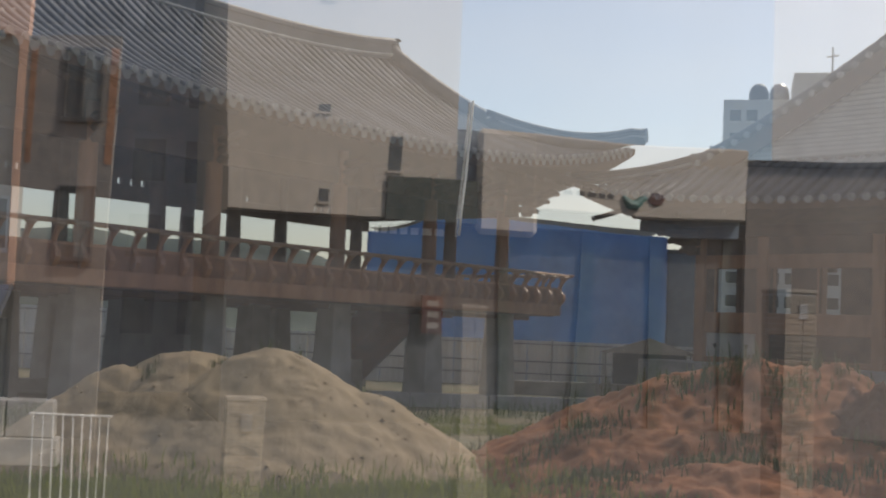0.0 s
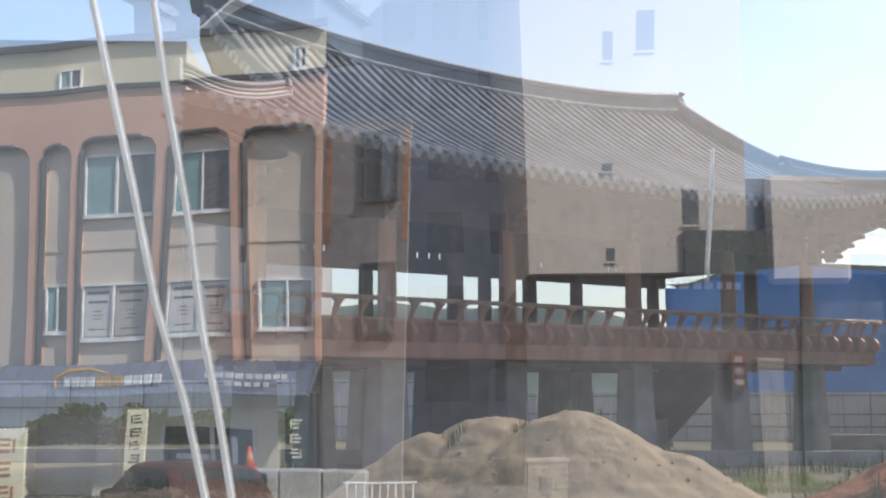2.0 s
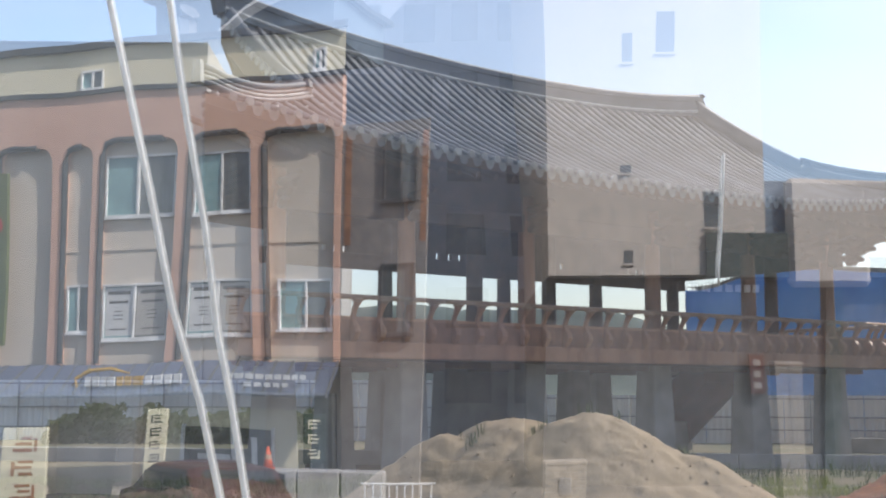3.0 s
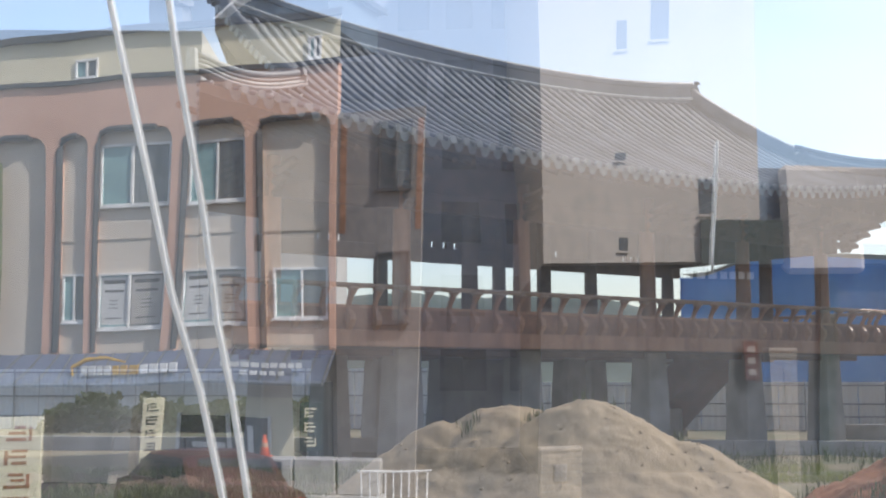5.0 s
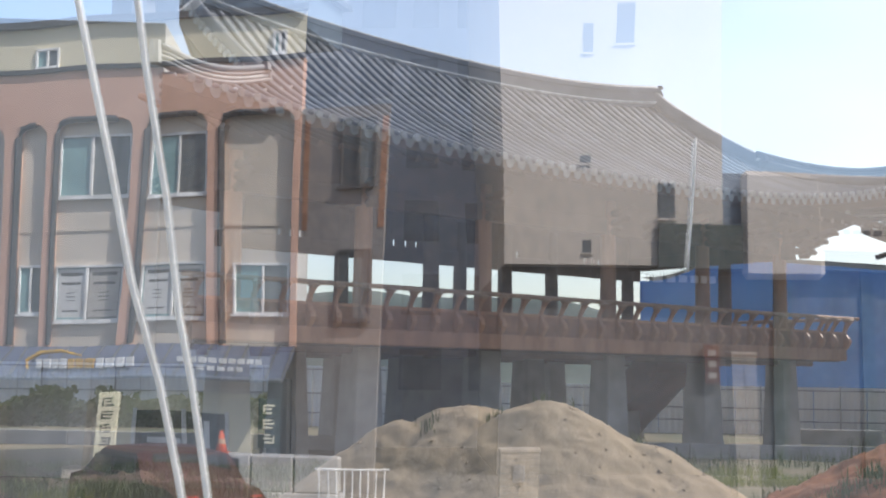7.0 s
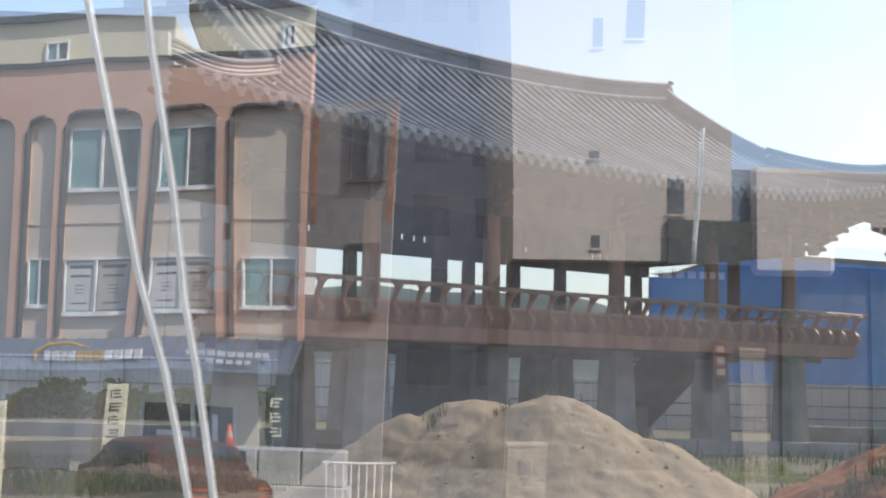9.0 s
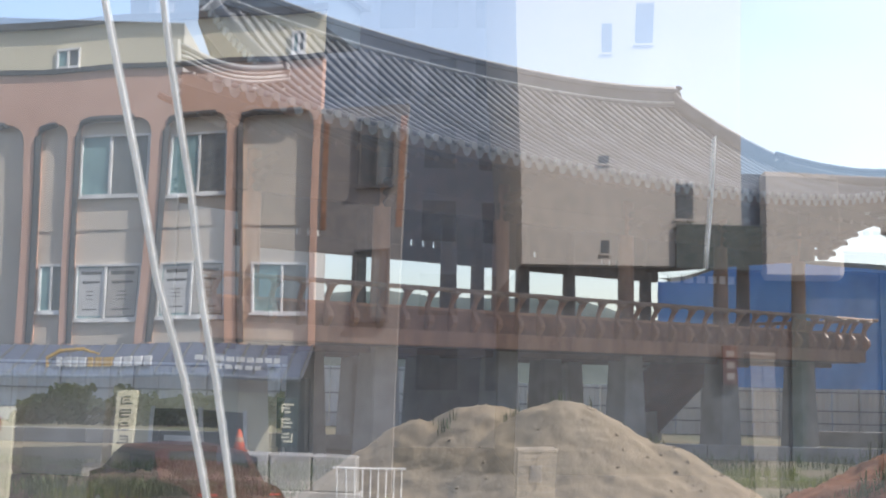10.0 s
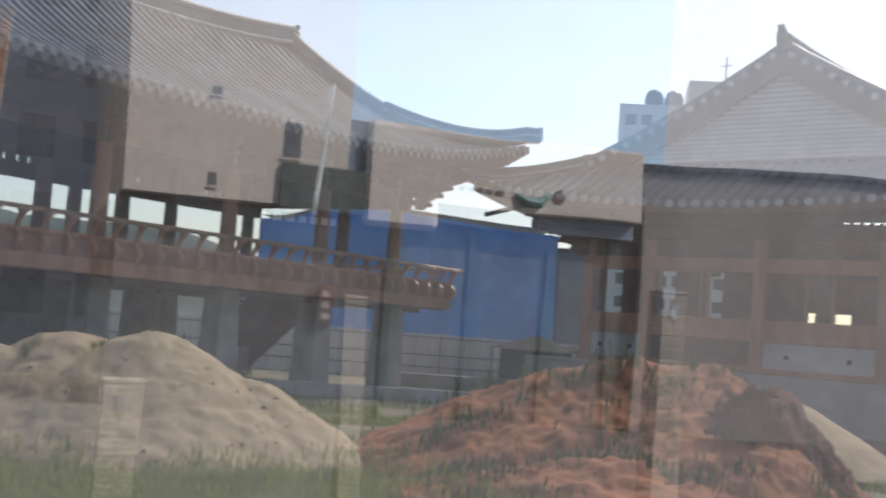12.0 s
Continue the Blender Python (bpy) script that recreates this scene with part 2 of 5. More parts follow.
def tube(points, radii, sides=8, flat=1.0, bm=None, cap=True):
    """A swept tube along points; radii: one or a list."""
    bm = bm or bmesh.new()
    if not hasattr(radii, "__len__"):
        radii = [radii] * len(points)
    pts = [Vector(p) for p in points]
    rings = []
    for i, p in enumerate(pts):
        t = (pts[min(i + 1, len(pts) - 1)] - pts[max(i - 1, 0)]).normalized()
        ref = Vector((0, 0, 1)) if abs(t.z) < 0.9 else Vector((1, 0, 0))
        sx = t.cross(ref).normalized()
        sy = sx.cross(t)
        rings.append([bm.verts.new(p + radii[i] * (math.cos(a) * sx + flat * math.sin(a) * sy)) for a in (2 * math.pi * k / sides for k in range(sides))])
    for r, s in zip(rings, rings[1:]):
        for k in range(sides):
            bm.faces.new((r[k], r[(k + 1) % sides], s[(k + 1) % sides], s[k]))
    if cap:
        bm.faces.new(rings[0][::-1])
        bm.faces.new(rings[-1])
    return bm


def lathe(profile, sides=12, bm=None, at=(0, 0)):
    return tube([(at[0], at[1], z) for r, z in profile], [r for r, z in profile], sides, bm=bm)


def sheet(f, us, vs, bm=None):
    bm = bm or bmesh.new()
    g = [[bm.verts.new(f(u, v)) for v in vs] for u in us]
    for i in range(len(us) - 1):
        for j in range(len(vs) - 1):
            bm.faces.new((g[i][j], g[i + 1][j], g[i + 1][j + 1], g[i][j + 1]))
    return bm


def lin(a, b, n):
    return [a + (b - a) * i / (n - 1) for i in range(n)]


def fbm(x, y, z=0.0, octaves=4):
    return noise.fractal(Vector((x, y, z)), 1.0, 2.0, octaves)


def smooth(a, b, x):
    t = min(1, max(0, (x - a) / (b - a)))
    return t * t * (3 - 2 * t)


# ---- ground ----
def ground_height(x, y):
    """Level yard; the street behind the glass screen lies lower."""
    low = -0.8 * smooth(-3, -9, y) if y < 0 else 0.0
    return low + (0.05 * fbm(x * 0.3, y * 0.3) if y > 3 else 0)


def ground():
    xs = [-1500, -400, -120, -60, -40, -30] + lin(-24, 36, 81) + [45, 60, 120, 400, 1500]
    ys = [-1500, -400, -120, -60, -40, -30, -20, -14, -10, -9, -8, -7, -6, -5, -4, -3, -1, 1] + lin(3, 48, 61) + [60, 90, 200, 500, 1500]
    bm = sheet(lambda x, y: (x, y, ground_height(x, y)), xs, ys)
    ob = new("ground", put_mesh("ground", bm, M_GROUND, True))
    tagged(ob, "bare brown building-site ground with patchy grass", "ground", kind="structure")
    # asphalt is carried on to the glass to keep its lower reflection dark
    bm = sheet(lambda x, y: (x, y, ground_height(x, y) + 0.012), lin(-70, 70, 15), [-60, -40, -23.5, -20, -16, -14, -12, -10, -9, -8, -7, -6, -5, -4, -3, -1, 1.6])
    tagged(new("road", put_mesh("road", bm, M_ROAD)), "grey asphalt street in front of the shops", "road", kind="structure")


ground()


# ---- hip-and-gable tiled roof ----
def tiled_roof(owner, f, ue, ug, uj, ve, vr, z0, z1, lift, qj, rows, tile=0.11, ridge_h=0.42, sag=0.3, sides_detailed=(True, True), skew=0.0, bend=0.16, stack=0.0):
    """f maps (u, v, z) to the owner's space; ridge along u. ue, ve: eaves; ug: ridge ends; uj: gable joints; vr: ridge line; qj: share of the slope that the skirts take."""
    uc, hu = (ue[0] + ue[1]) / 2, (ue[1] - ue[0]) / 2
    vc, hv = (ve[0] + ve[1]) / 2, (ve[1] - ve[0]) / 2

    def prof(q):
        return z0 + (z1 - z0) * ((1 - bend) * q + bend * q * q)

    def up(u, v):
        a, b = min(1, abs(u - uc) / hu), min(1, abs(v - vc) / hv)
        return lift[0 if u < uc else 1] * a ** 2.6 * b ** 2.2

    def sagz(u):
        return sag * (abs(u - uc) / hu) ** 2

    def q_main(v):
        return 1 - abs(v - vr) / (vr - ve[0] if v < vr else ve[1] - vr)

    def zt(u, q, v):
        return prof(q) + up(u, v) + sagz(u) * q * q

    def v_of(q, side):
        return ve[side] + (vr - ve[side]) * q

    def u_skirt(q, end, w=0.0):
        """Line of the skirt at a share q up the slope; w: 0 at the front, 1 at the back, where a skewed end stands further in."""
        e = ue[end] + (skew * w if end == 0 else 0)
        j = uj[end] + (0.55 * skew * w if end == 0 else 0)
        return e + (j - e) * q / qj

    def u_limit(q, end, w=0.0):
        j = u_skirt(qj, end, w)
        return u_skirt(q, end, w) if q < qj else j + (ug[end] - j) * (q - qj) / (1 - qj)

    qs = lin(0, 1, 13)
    for side in (0, 1):
        def surf(w, q, dz=0.0):
            u = u_limit(q, 0, side) + (u_limit(q, 1, side) - u_limit(q, 0, side)) * w
            v = v_of(q, side)
            return f(u, v, zt(u, q, v) + dz)
        bm = sheet(lambda w, q: surf(w, q), lin(0, 1, 41), qs)
        slope = part("roof_slope", bm, M_TILE, owner, "weathered grey clay tile slope", True)
        # soffit and eave board: shade under the eaves is in the dark colour
        part("soffit", sheet(lambda w, q: surf(w, q, -0.22), lin(0, 1, 41), lin(0, 0.6, 8)), M_WOOD_DARK, owner, "timber eave underside, coloured dark for its shade", True)
        # eave board
        bm = bmesh.new()
        sheet(lambda w, k: Vector(surf(w, 0.0, -0.02 - 0.2 * k)), lin(0, 1, 41), [0, 1], bm)
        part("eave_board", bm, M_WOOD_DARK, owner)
        # cover tile rows
        n = rows
        for i in range(n):
            u = ue[0] + (i + 0.5) * (ue[1] - ue[0]) / n
            q0 = 0.0
            top = 1.0
            if side == 1 and skew and u < uj[0] + skew:
                continue
            if u < uj[0]:
                top = qj * (u - ue[0]) / (uj[0] - ue[0])
            elif u > uj[1]:
                top = qj * (ue[1] - u) / (ue[1] - uj[1])
            if top < 0.03:
                continue
            pts = [f(u, v_of(q, side), zt(u, q, v_of(q, side)) + 0.02) for q in lin(-0.005, top, 9 if top > 0.5 else 5)]
            part("cover_tile_row", tube(pts, tile, 6, 0.8), M_TILE, slope, smooth=True)
            if side == 0:
                p = f(u, v_of(-0.006, side), zt(u, 0, ve[side]) + 0.02)
                g = f(u, v_of(-0.02, side), zt(u, 0, ve[side]) + 0.02)
                part("end_tile", tube([p, g], tile * 1.05, 10), M_ENDTILE, slope)
                # hanging lip of the pan tile between two rows
                u2 = u + (ue[1] - ue[0]) / n / 2
                w2 = (ue[1] - ue[0]) / n * 0.36
                z = zt(u2, 0, ve[side])
                bm = bmesh.new()
                lo = [f(u2 + w2 * c, v_of(-0.012, side), z - 0.05 - 0.16 * math.sqrt(max(0, 1 - c * c))) for c in lin(-1, 1, 7)]
                hi = [f(u2 + w2 * c, v_of(-0.012, side), z + 0.02 - 0.05 * (1 - c * c)) for c in lin(-1, 1, 7)]
                a = [bm.verts.new(p) for p in lo]
                b = [bm.verts.new(p) for p in hi]
                for k in range(6):
                    bm.faces.new((a[k], a[k + 1], b[k + 1], b[k]))
                bmesh.ops.solidify(bm, geom=bm.faces[:], thickness=0.03)
                part("pan_tile_lip", bm, M_ENDTILE, slope)
    for end in (0, 1):
        def skirt(w, q, dz=0.0):
            u = u_skirt(q, end, w)
            v = v_of(q, 0) + (v_of(q, 1) - v_of(q, 0)) * w
            return f(u, v, zt(u, q, v) + dz)
        qs2 = lin(0, qj, 7)
        sk = part("side_slope", sheet(lambda w, q: skirt(w, q), lin(0, 1, 31), qs2), M_TILE, owner, "grey clay tile skirt below the gable", True)
        # skirt undersides likewise have their eave shade painted in
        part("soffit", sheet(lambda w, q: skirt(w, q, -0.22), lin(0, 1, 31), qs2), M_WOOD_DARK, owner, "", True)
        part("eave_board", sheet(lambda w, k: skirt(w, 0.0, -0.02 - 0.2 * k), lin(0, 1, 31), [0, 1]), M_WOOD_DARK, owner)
        n = int(rows * hv / hu)
        for i in range(n):
            v = ve[0] + (i + 0.5) * (ve[1] - ve[0]) / n
            top = min(qj, q_main(v))
            if top < 0.03:
                continue
            wv = (v - ve[0]) / (ve[1] - ve[0])
            pts = [f(u_skirt(q, end, wv), v, zt(u_skirt(q, end, wv), q, v) + 0.02) for q in lin(-0.005, top, 5)]
            part("cover_tile_row", tube(pts, tile, 6, 0.8), M_TILE, sk, smooth=True)
            if sides_detailed[end]:
                p, g = (f(u_skirt(q, end), v, zt(u_skirt(0, end), 0, v) + 0.02) for q in (-0.006, -0.02))
                part("end_tile", tube([p, g], tile * 1.05, 10), M_ENDTILE, sk)
        # gable wall with boards
        bm = bmesh.new()
        ring = [f(u_limit(q, end, s) + (0.12 if end == 0 else -0.12), v_of(q, s), zt(ug[end], q, v_of(q, s)) - 0.05) for s in (0, 1) for q in (lin(qj, 1, 7) if s == 0 else lin(1, qj, 7)[1:])]
        bm.faces.new([bm.verts.new(p) for p in ring])
        # the skewed end's gable is the shaded one, painted in darker pine
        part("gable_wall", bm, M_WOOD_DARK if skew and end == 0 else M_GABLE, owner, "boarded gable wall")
        for k in range(18):
            q = qj + (1 - qj) * (0.06 + 0.045 * k)
            if q > 0.9:
                break
            if skew and end == 0:
                break
            uu = uj[end] + (-0.06 if end == 0 else 0.06)
            a, b = v_of(q + 0.12, 0), v_of(q + 0.12, 1)
            if b - a < 0.4:
                break
            zz = prof(q)
            bm = bmesh.new()
            c = [f(uu + s * 0.03, v, zz + h) for s in (-1, 1) for v in (a, b) for h in (0, 0.10)]
            vs = [bm.verts.new(p) for p in c]
            for fc in ((0, 1, 3, 2), (4, 6, 7, 5), (0, 4, 5, 1), (2, 3, 7, 6), (0, 2, 6, 4), (1, 5, 7, 3)):
                bm.faces.new([vs[j] for j in fc])
            part("gable_slat", bm, M_PLASTER, owner)
        # bargeboards, descending ridges and hip ridges
        for s in (0, 1):
            over = -0.25 if end == 0 else 0.25
            bm = bmesh.new()
            g = []
            for q in lin(qj - 0.02, 1, 11):
                u, v = u_limit(max(q, qj), end, s) + over, v_of(q, s)
                z = zt(ug[end], q, v)
                g.append([bm.verts.new(f(u + o, v, z + h)) for o, h in ((-0.04, -0.04), (0.04, -0.04), (0.04, -0.62), (-0.04, -0.62))])
            for r, t in zip(g, g[1:]):
                for k in range(4):
                    bm.faces.new((r[k], r[(k + 1) % 4], t[(k + 1) % 4], t[k]))
            bm.faces.new(g[0])
            bm.faces.new(g[-1])
            part("bargeboard", bm, M_WOOD_DARK, owner, "wide brown bargeboard under the gable tiles")
            for q in lin(qj, 0.97, 15):
                u, v = u_limit(q, end, s) + over * 1.25, v_of(q, s)
                z = zt(ug[end], q, v) + 0.02
                part("verge_tile", tube([f(u - over * 0.5, v, z), f(u + over * 0.15, v, z)], 0.1, 8), M_ENDTILE, owner)
            pts = [f(u_limit(max(q, qj), end, s) + over * 0.6, v_of(q, s), zt(ug[end], q, v_of(q, s)) + 0.14 + 0.55 * stack * end) for q in lin(qj - 0.03, 1, 12)]
            part("descending_ridge", tube(pts, [0.14] * 11 + [0.16], 8, 1.3 + 0.5 * stack * end / 0.2), M_TILE, owner, "grey tiled descending ridge", True)
            e = pts[0]
            part("ridge_end_tile", tube([Vector(e) + Vector((0, 0, 0.12)), Vector(e) + Vector((0, 0, 0.3))], [0.15, 0.08], 8), M_TILE, owner)
            pts = [f(u_skirt(q, end, s), v_of(q, s), zt(u_skirt(q, end, s), q, v_of(q, s)) + 0.05 + 0.75 * stack * end + 0.12 * max(0, 1 - q / qj) ** 3) for q in lin(-0.03, qj, 12)]
            hip = part("hip_ridge", tube(pts, [0.1, 0.12] + [0.13] * 10, 8, 0.5 + 1.1 * stack * end / 0.2), M_TILE, owner, "upturned grey tiled hip ridge", True)
            for k, (w, h) in enumerate(((0.115, 0.09), (0.105, 0.17), (0.1, 0.27))):
                part("ridge_course", tube([Vector(p) + Vector((0, 0, h)) for p in pts], w, 8, 0.42 if k < 2 else 0.8), M_ENDTILE if k == 0 else M_TILE, hip, "", True)
            part("ridge_end_tile", tube([Vector(pts[0]) + Vector((0, 0, -0.05)), Vector(pts[0]) + Vector((0, 0, 0.36))], [0.13, 0.1], 8), M_ENDTILE, hip)
    # main ridge: stacked courses
    us = lin(ug[0] - 0.3, ug[1] + 0.3, 25)

    def rz(u):
        a = abs(u - (ug[0] + ug[1]) / 2) / ((ug[1] - ug[0]) / 2)
        return prof(1) + sagz(u) + 0.12 * a ** 4

    bm = bmesh.new()
    for (w, b, t) in ((0.20, -0.15, ridge_h * 0.45), (0.16, ridge_h * 0.45, ridge_h * 0.72), (0.2, ridge_h * 0.72, ridge_h)):
        g = [[bm.verts.new(f(u, vr + s * w, rz(u) + h)) for s, h in ((-1, b), (-1, t), (1, t), (1, b))] for u in us]
        for r, s in zip(g, g[1:]):
            for k in range(4):
                bm.faces.new((r[k], r[(k + 1) % 4], s[(k + 1) % 4], s[k]))
        bm.faces.new(g[0])
        bm.faces.new(g[-1])
    part("main_ridge", bm, M_TILE, owner, "stacked grey tile ridge sagging in the middle")
    part("ridge_cap", tube([f(u, vr, rz(u) + ridge_h) for u in us], 0.11, 8), M_TILE, owner, "", True)
    part("ridge_mortar", tube([f(u, vr - 0.19, rz(u) - 0.02) for u in us], 0.05, 6), M_ENDTILE, owner)
    for end, u in ((0, ug[0] - 0.3), (1, ug[1] + 0.3)):
        o = -0.12 if end == 0 else 0.12
        part("ridge_end_tile", tube([f(u, vr, rz(u) - 0.1), f(u + o, vr, rz(u) + 0.3), f(u + o * 2.0, vr, rz(u) + 0.52)], [0.19, 0.17, 0.1], 8), M_TILE, owner)


def wave(i, seed=0):
    return noise.noise(Vector((i * 1.37 + seed, seed * 0.7, 0.3)))


def flight(u0, u1):
    """Solid sloping flight that rises towards the front of the deck."""
    bm = bmesh.new()
    side = [(5.9, -0.1), (5.9, 0.1), (3.1, 2.5), (2.3, 2.5), (2.3, 2.1), (5.0, -0.1)]
    a, b = ([bm.verts.new((u, v, z)) for v, z in side] for u in (u0 + 0.02, u1 - 0.02))
    bm.faces.new(a)
    bm.faces.new(b[::-1])
    for k in range(len(side)):
        j = (k + 1) % len(side)
        bm.faces.new((a[k], b[k], b[j], a[j]))
    return bm


# ---- pavilion on concrete posts ----
PAV = pose(-3.94, 23.45, 0, 0, 0, 36.5)
COLS = [1.2, 4.4, 7.8, 11.95, 15.6, 19.0]


def pavilion():
    pav = thing("pavilion", PAV, "brown timber pavilion with grey tiled roof on concrete posts", "pavilion")
    U0, U1, V0, V1, SK = -0.1, 20.65, 0.0, 8.0, 3.9
    # concrete posts, tapering upwards
    for v in (1.0, 4.0, 7.0):
        for u in COLS:
            if u < 2 and v > 2:
                continue
            bm = bmesh.new()
            lo = [bm.verts.new((u + a * 0.40, v + b * 0.40, -0.1)) for a, b in ((-1, -1), (1, -1), (1, 1), (-1, 1))]
            hi = [bm.verts.new((u + a * 0.31, v + b * 0.31, 2.50)) for a, b in ((-1, -1), (1, -1), (1, 1), (-1, 1))]
            for k in range(4):
                bm.faces.new((lo[k], lo[(k + 1) % 4], hi[(k + 1) % 4], hi[k]))
            bm.faces.new(hi)
            bmesh.ops.bevel(bm, geom=[e for e in bm.edges if abs(e.verts[0].co.z - e.verts[1].co.z) > 1], offset=0.03, segments=1, affect="EDGES")
            part("concrete_post", bm, M_CONC, pav, "grey cast concrete post")
    bm = bmesh.new()
    plan = [(U0 + 0.1, V0 + 0.1), (U1 - 0.1, V0 + 0.1), (U1 - 0.1, V1 - 0.1), (U0 + SK, V1 - 0.1)]
    lo, hi = [bm.verts.new((x, y, 2.5)) for x, y in plan], [bm.verts.new((x, y, 2.82)) for x, y in plan]
    bm.faces.new(lo[::-1])
    bm.faces.new(hi)
    for k in range(4):
        bm.faces.new((lo[k], lo[(k + 1) % 4], hi[(k + 1) % 4], hi[k]))
    # shade below the deck is put into the slab and beam colour
    part("deck_slab", bm, M_WOOD_DARK, pav, "underside of the raised deck, shade put into its colour")
    for v in (1.0, 4.0, 7.0):
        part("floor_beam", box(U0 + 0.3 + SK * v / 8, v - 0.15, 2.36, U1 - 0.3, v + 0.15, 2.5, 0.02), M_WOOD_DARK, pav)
    # rim boards with fascia
    edges = [((U0, V0), (U1, V0)), ((U0 + SK, V1), (U1, V1)), ((U1, V0), (U1, V1))]
    for (a, b) in edges:
        x0, x1 = min(a[0], b[0]) - 0.05, max(a[0], b[0]) + 0.05
        y0, y1 = min(a[1], b[1]) - 0.05, max(a[1], b[1]) + 0.05
        part("rim_beam", box(x0, y0, 2.53, x1, y1, 2.86, 0.015), M_WOOD, pav, "reddish brown deck edge beam")
    bm = tube([(U0, V0, 2.69), (U0 + SK, V1, 2.69)], 0.17, 4)
    part("rim_beam", bm, M_WOOD, pav)
    # balustrade: boards below, curved brackets above, round handrail
    n = 33
    step = (U1 - U0) / n
    bracket = bmesh.new()
    prof_ = [(2.84, 0.04, -0.04), (2.93, 0.15, -0.03), (3.05, 0.21, -0.02), (3.16, 0.18, -0.02), (3.27, 0.08, -0.03), (3.34, 0.06, -0.03), (3.43, 0.09, 0.0), (3.52, 0.15, 0.05), (3.6, 0.22, 0.10), (3.68, 0.27, 0.13)]
    rows_ = []
    for z, out, inn in prof_:
        w = 0.05 + 0.022 * math.sin(max(0.0, min(1.0, (z - 2.84) / 0.46)) * math.pi) + max(0.0, z - 3.52) * 0.18
        rows_.append([bracket.verts.new((sx * w, -y, z - 2.84)) for sx, y in ((-1, out), (1, out), (1, inn), (-1, inn))])
    for r, s in zip(rows_, rows_[1:]):
        for k in range(4):
            bracket.faces.new((r[k], r[(k + 1) % 4], s[(k + 1) % 4], s[k]))
    bracket.faces.new(rows_[0])
    bracket.faces.new(rows_[-1])
    bmesh.ops.bevel(bracket, geom=[e for e in bracket.edges if abs(e.verts[0].co.z - e.verts[1].co.z) > 0.02], offset=0.012, segments=1, affect="EDGES")
    bracket_mesh = put_mesh("baluster", bracket, M_WOOD)
    flower = lathe([(0.05, -0.02), (0.085, 0.0), (0.135, 0.03), (0.125, 0.055), (0.08, 0.08), (0.03, 0.085)], 10)
    flower_mesh = put_mesh("rail_rest", flower, M_RAIL)

    def run(x0, y0, x1, y1, count, turn):
        for i in range(count + 1):
            t = i / count
            b = part("baluster", bracket_mesh, M_WOOD, pav)
            b.matrix_local = pose(x0 + (x1 - x0) * t, y0 + (y1 - y0) * t, 2.84, 0, 0, turn)
            fl = part("rail_rest", flower_mesh, M_RAIL, pav)
            fl.matrix_local = pose(x0 + (x1 - x0) * t, y0 + (y1 - y0) * t, 3.64, 0, 0, turn) @ pose(0, -0.19, 0)
    run(U0, V0, U1, V0, n, 0)
    run(U0 + SK, V1, U0 + SK / 12, V0 + 8 / 12, 11, -64)
    run(U1, V0, U1, V1, 12, 90)
    run(U1, V1, U0 + SK, V1, 25, 180)
    for x0, y0, x1, y1, ox, oy in ((U0 - 0.35, V0, U1 + 0.35, V0, 0, -0.19), (U0 + SK, V1, U1 + 0.35, V1, 0, 0.19), (U1, V0 - 0.35, U1, V1 + 0.35, 0.19, 0)):
        part("handrail", tube([(x0 + ox, y0 + oy, 3.74), (x1 + ox, y1 + oy, 3.74)], 0.05, 8), M_RAIL, pav, "weathered pale brown round handrail", True)
        hz = 0.02
        part("middle_rail", box(min(x0, x1) + (0.35 if y0 == y1 else -hz), min(y0, y1) + (0.35 if x0 == x1 else -hz), 3.30, max(x0, x1) - (0.35 if y0 == y1 else -hz), max(y0, y1) - (0.35 if x0 == x1 else -hz), 3.36), M_WOOD, pav)
        part("skirting_board", box(min(x0, x1) + (0.35 if y0 == y1 else -0.015), min(y0, y1) + (0.35 if x0 == x1 else -0.015), 2.86, max(x0, x1) - (0.35 if y0 == y1 else -0.015), max(y0, y1) - (0.35 if x0 == x1 else -0.015), 3.30), M_BOARD, pav, "dark brown boards between the balusters")
    # columns
    part("handrail", tube([(U0 - 0.15, V0 - 0.2, 3.74), (U0 + SK - 0.15, V1, 3.74)], 0.045, 8), M_WOOD, pav, "", True)
    part("skirting_board", tube([(U0, V0, 3.08), (U0 + SK, V1, 3.08)], 0.2, 4), M_WOOD, pav)
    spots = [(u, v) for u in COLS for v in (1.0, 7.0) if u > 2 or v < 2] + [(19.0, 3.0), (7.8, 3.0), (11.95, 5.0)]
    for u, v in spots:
        # inner columns get the darker pine: roof shade painted as colour
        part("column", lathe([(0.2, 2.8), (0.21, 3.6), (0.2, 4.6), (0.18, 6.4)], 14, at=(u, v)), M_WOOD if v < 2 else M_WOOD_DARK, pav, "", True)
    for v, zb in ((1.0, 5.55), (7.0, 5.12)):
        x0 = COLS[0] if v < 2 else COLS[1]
        part("lintel", box(x0 - 0.4, v - 0.12, zb, COLS[-1] + 0.5, v + 0.12, zb + 0.42, 0.02), M_WOOD_DARK, pav, "dark brown lintel beam")
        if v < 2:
            # walls and ceiling up under the roof are coloured dark for their shade
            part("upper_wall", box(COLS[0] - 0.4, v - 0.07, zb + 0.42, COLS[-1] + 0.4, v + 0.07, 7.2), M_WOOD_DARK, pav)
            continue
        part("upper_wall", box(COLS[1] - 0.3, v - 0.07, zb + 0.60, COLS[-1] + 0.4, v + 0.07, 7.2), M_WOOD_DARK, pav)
        # carved fillers that leave small gaps of light
        for a, b in zip(COLS[1:], COLS[2:]):
            edge = a
            for g in (0.42, 0.52, 0.61):
                x = a + (b - a) * g
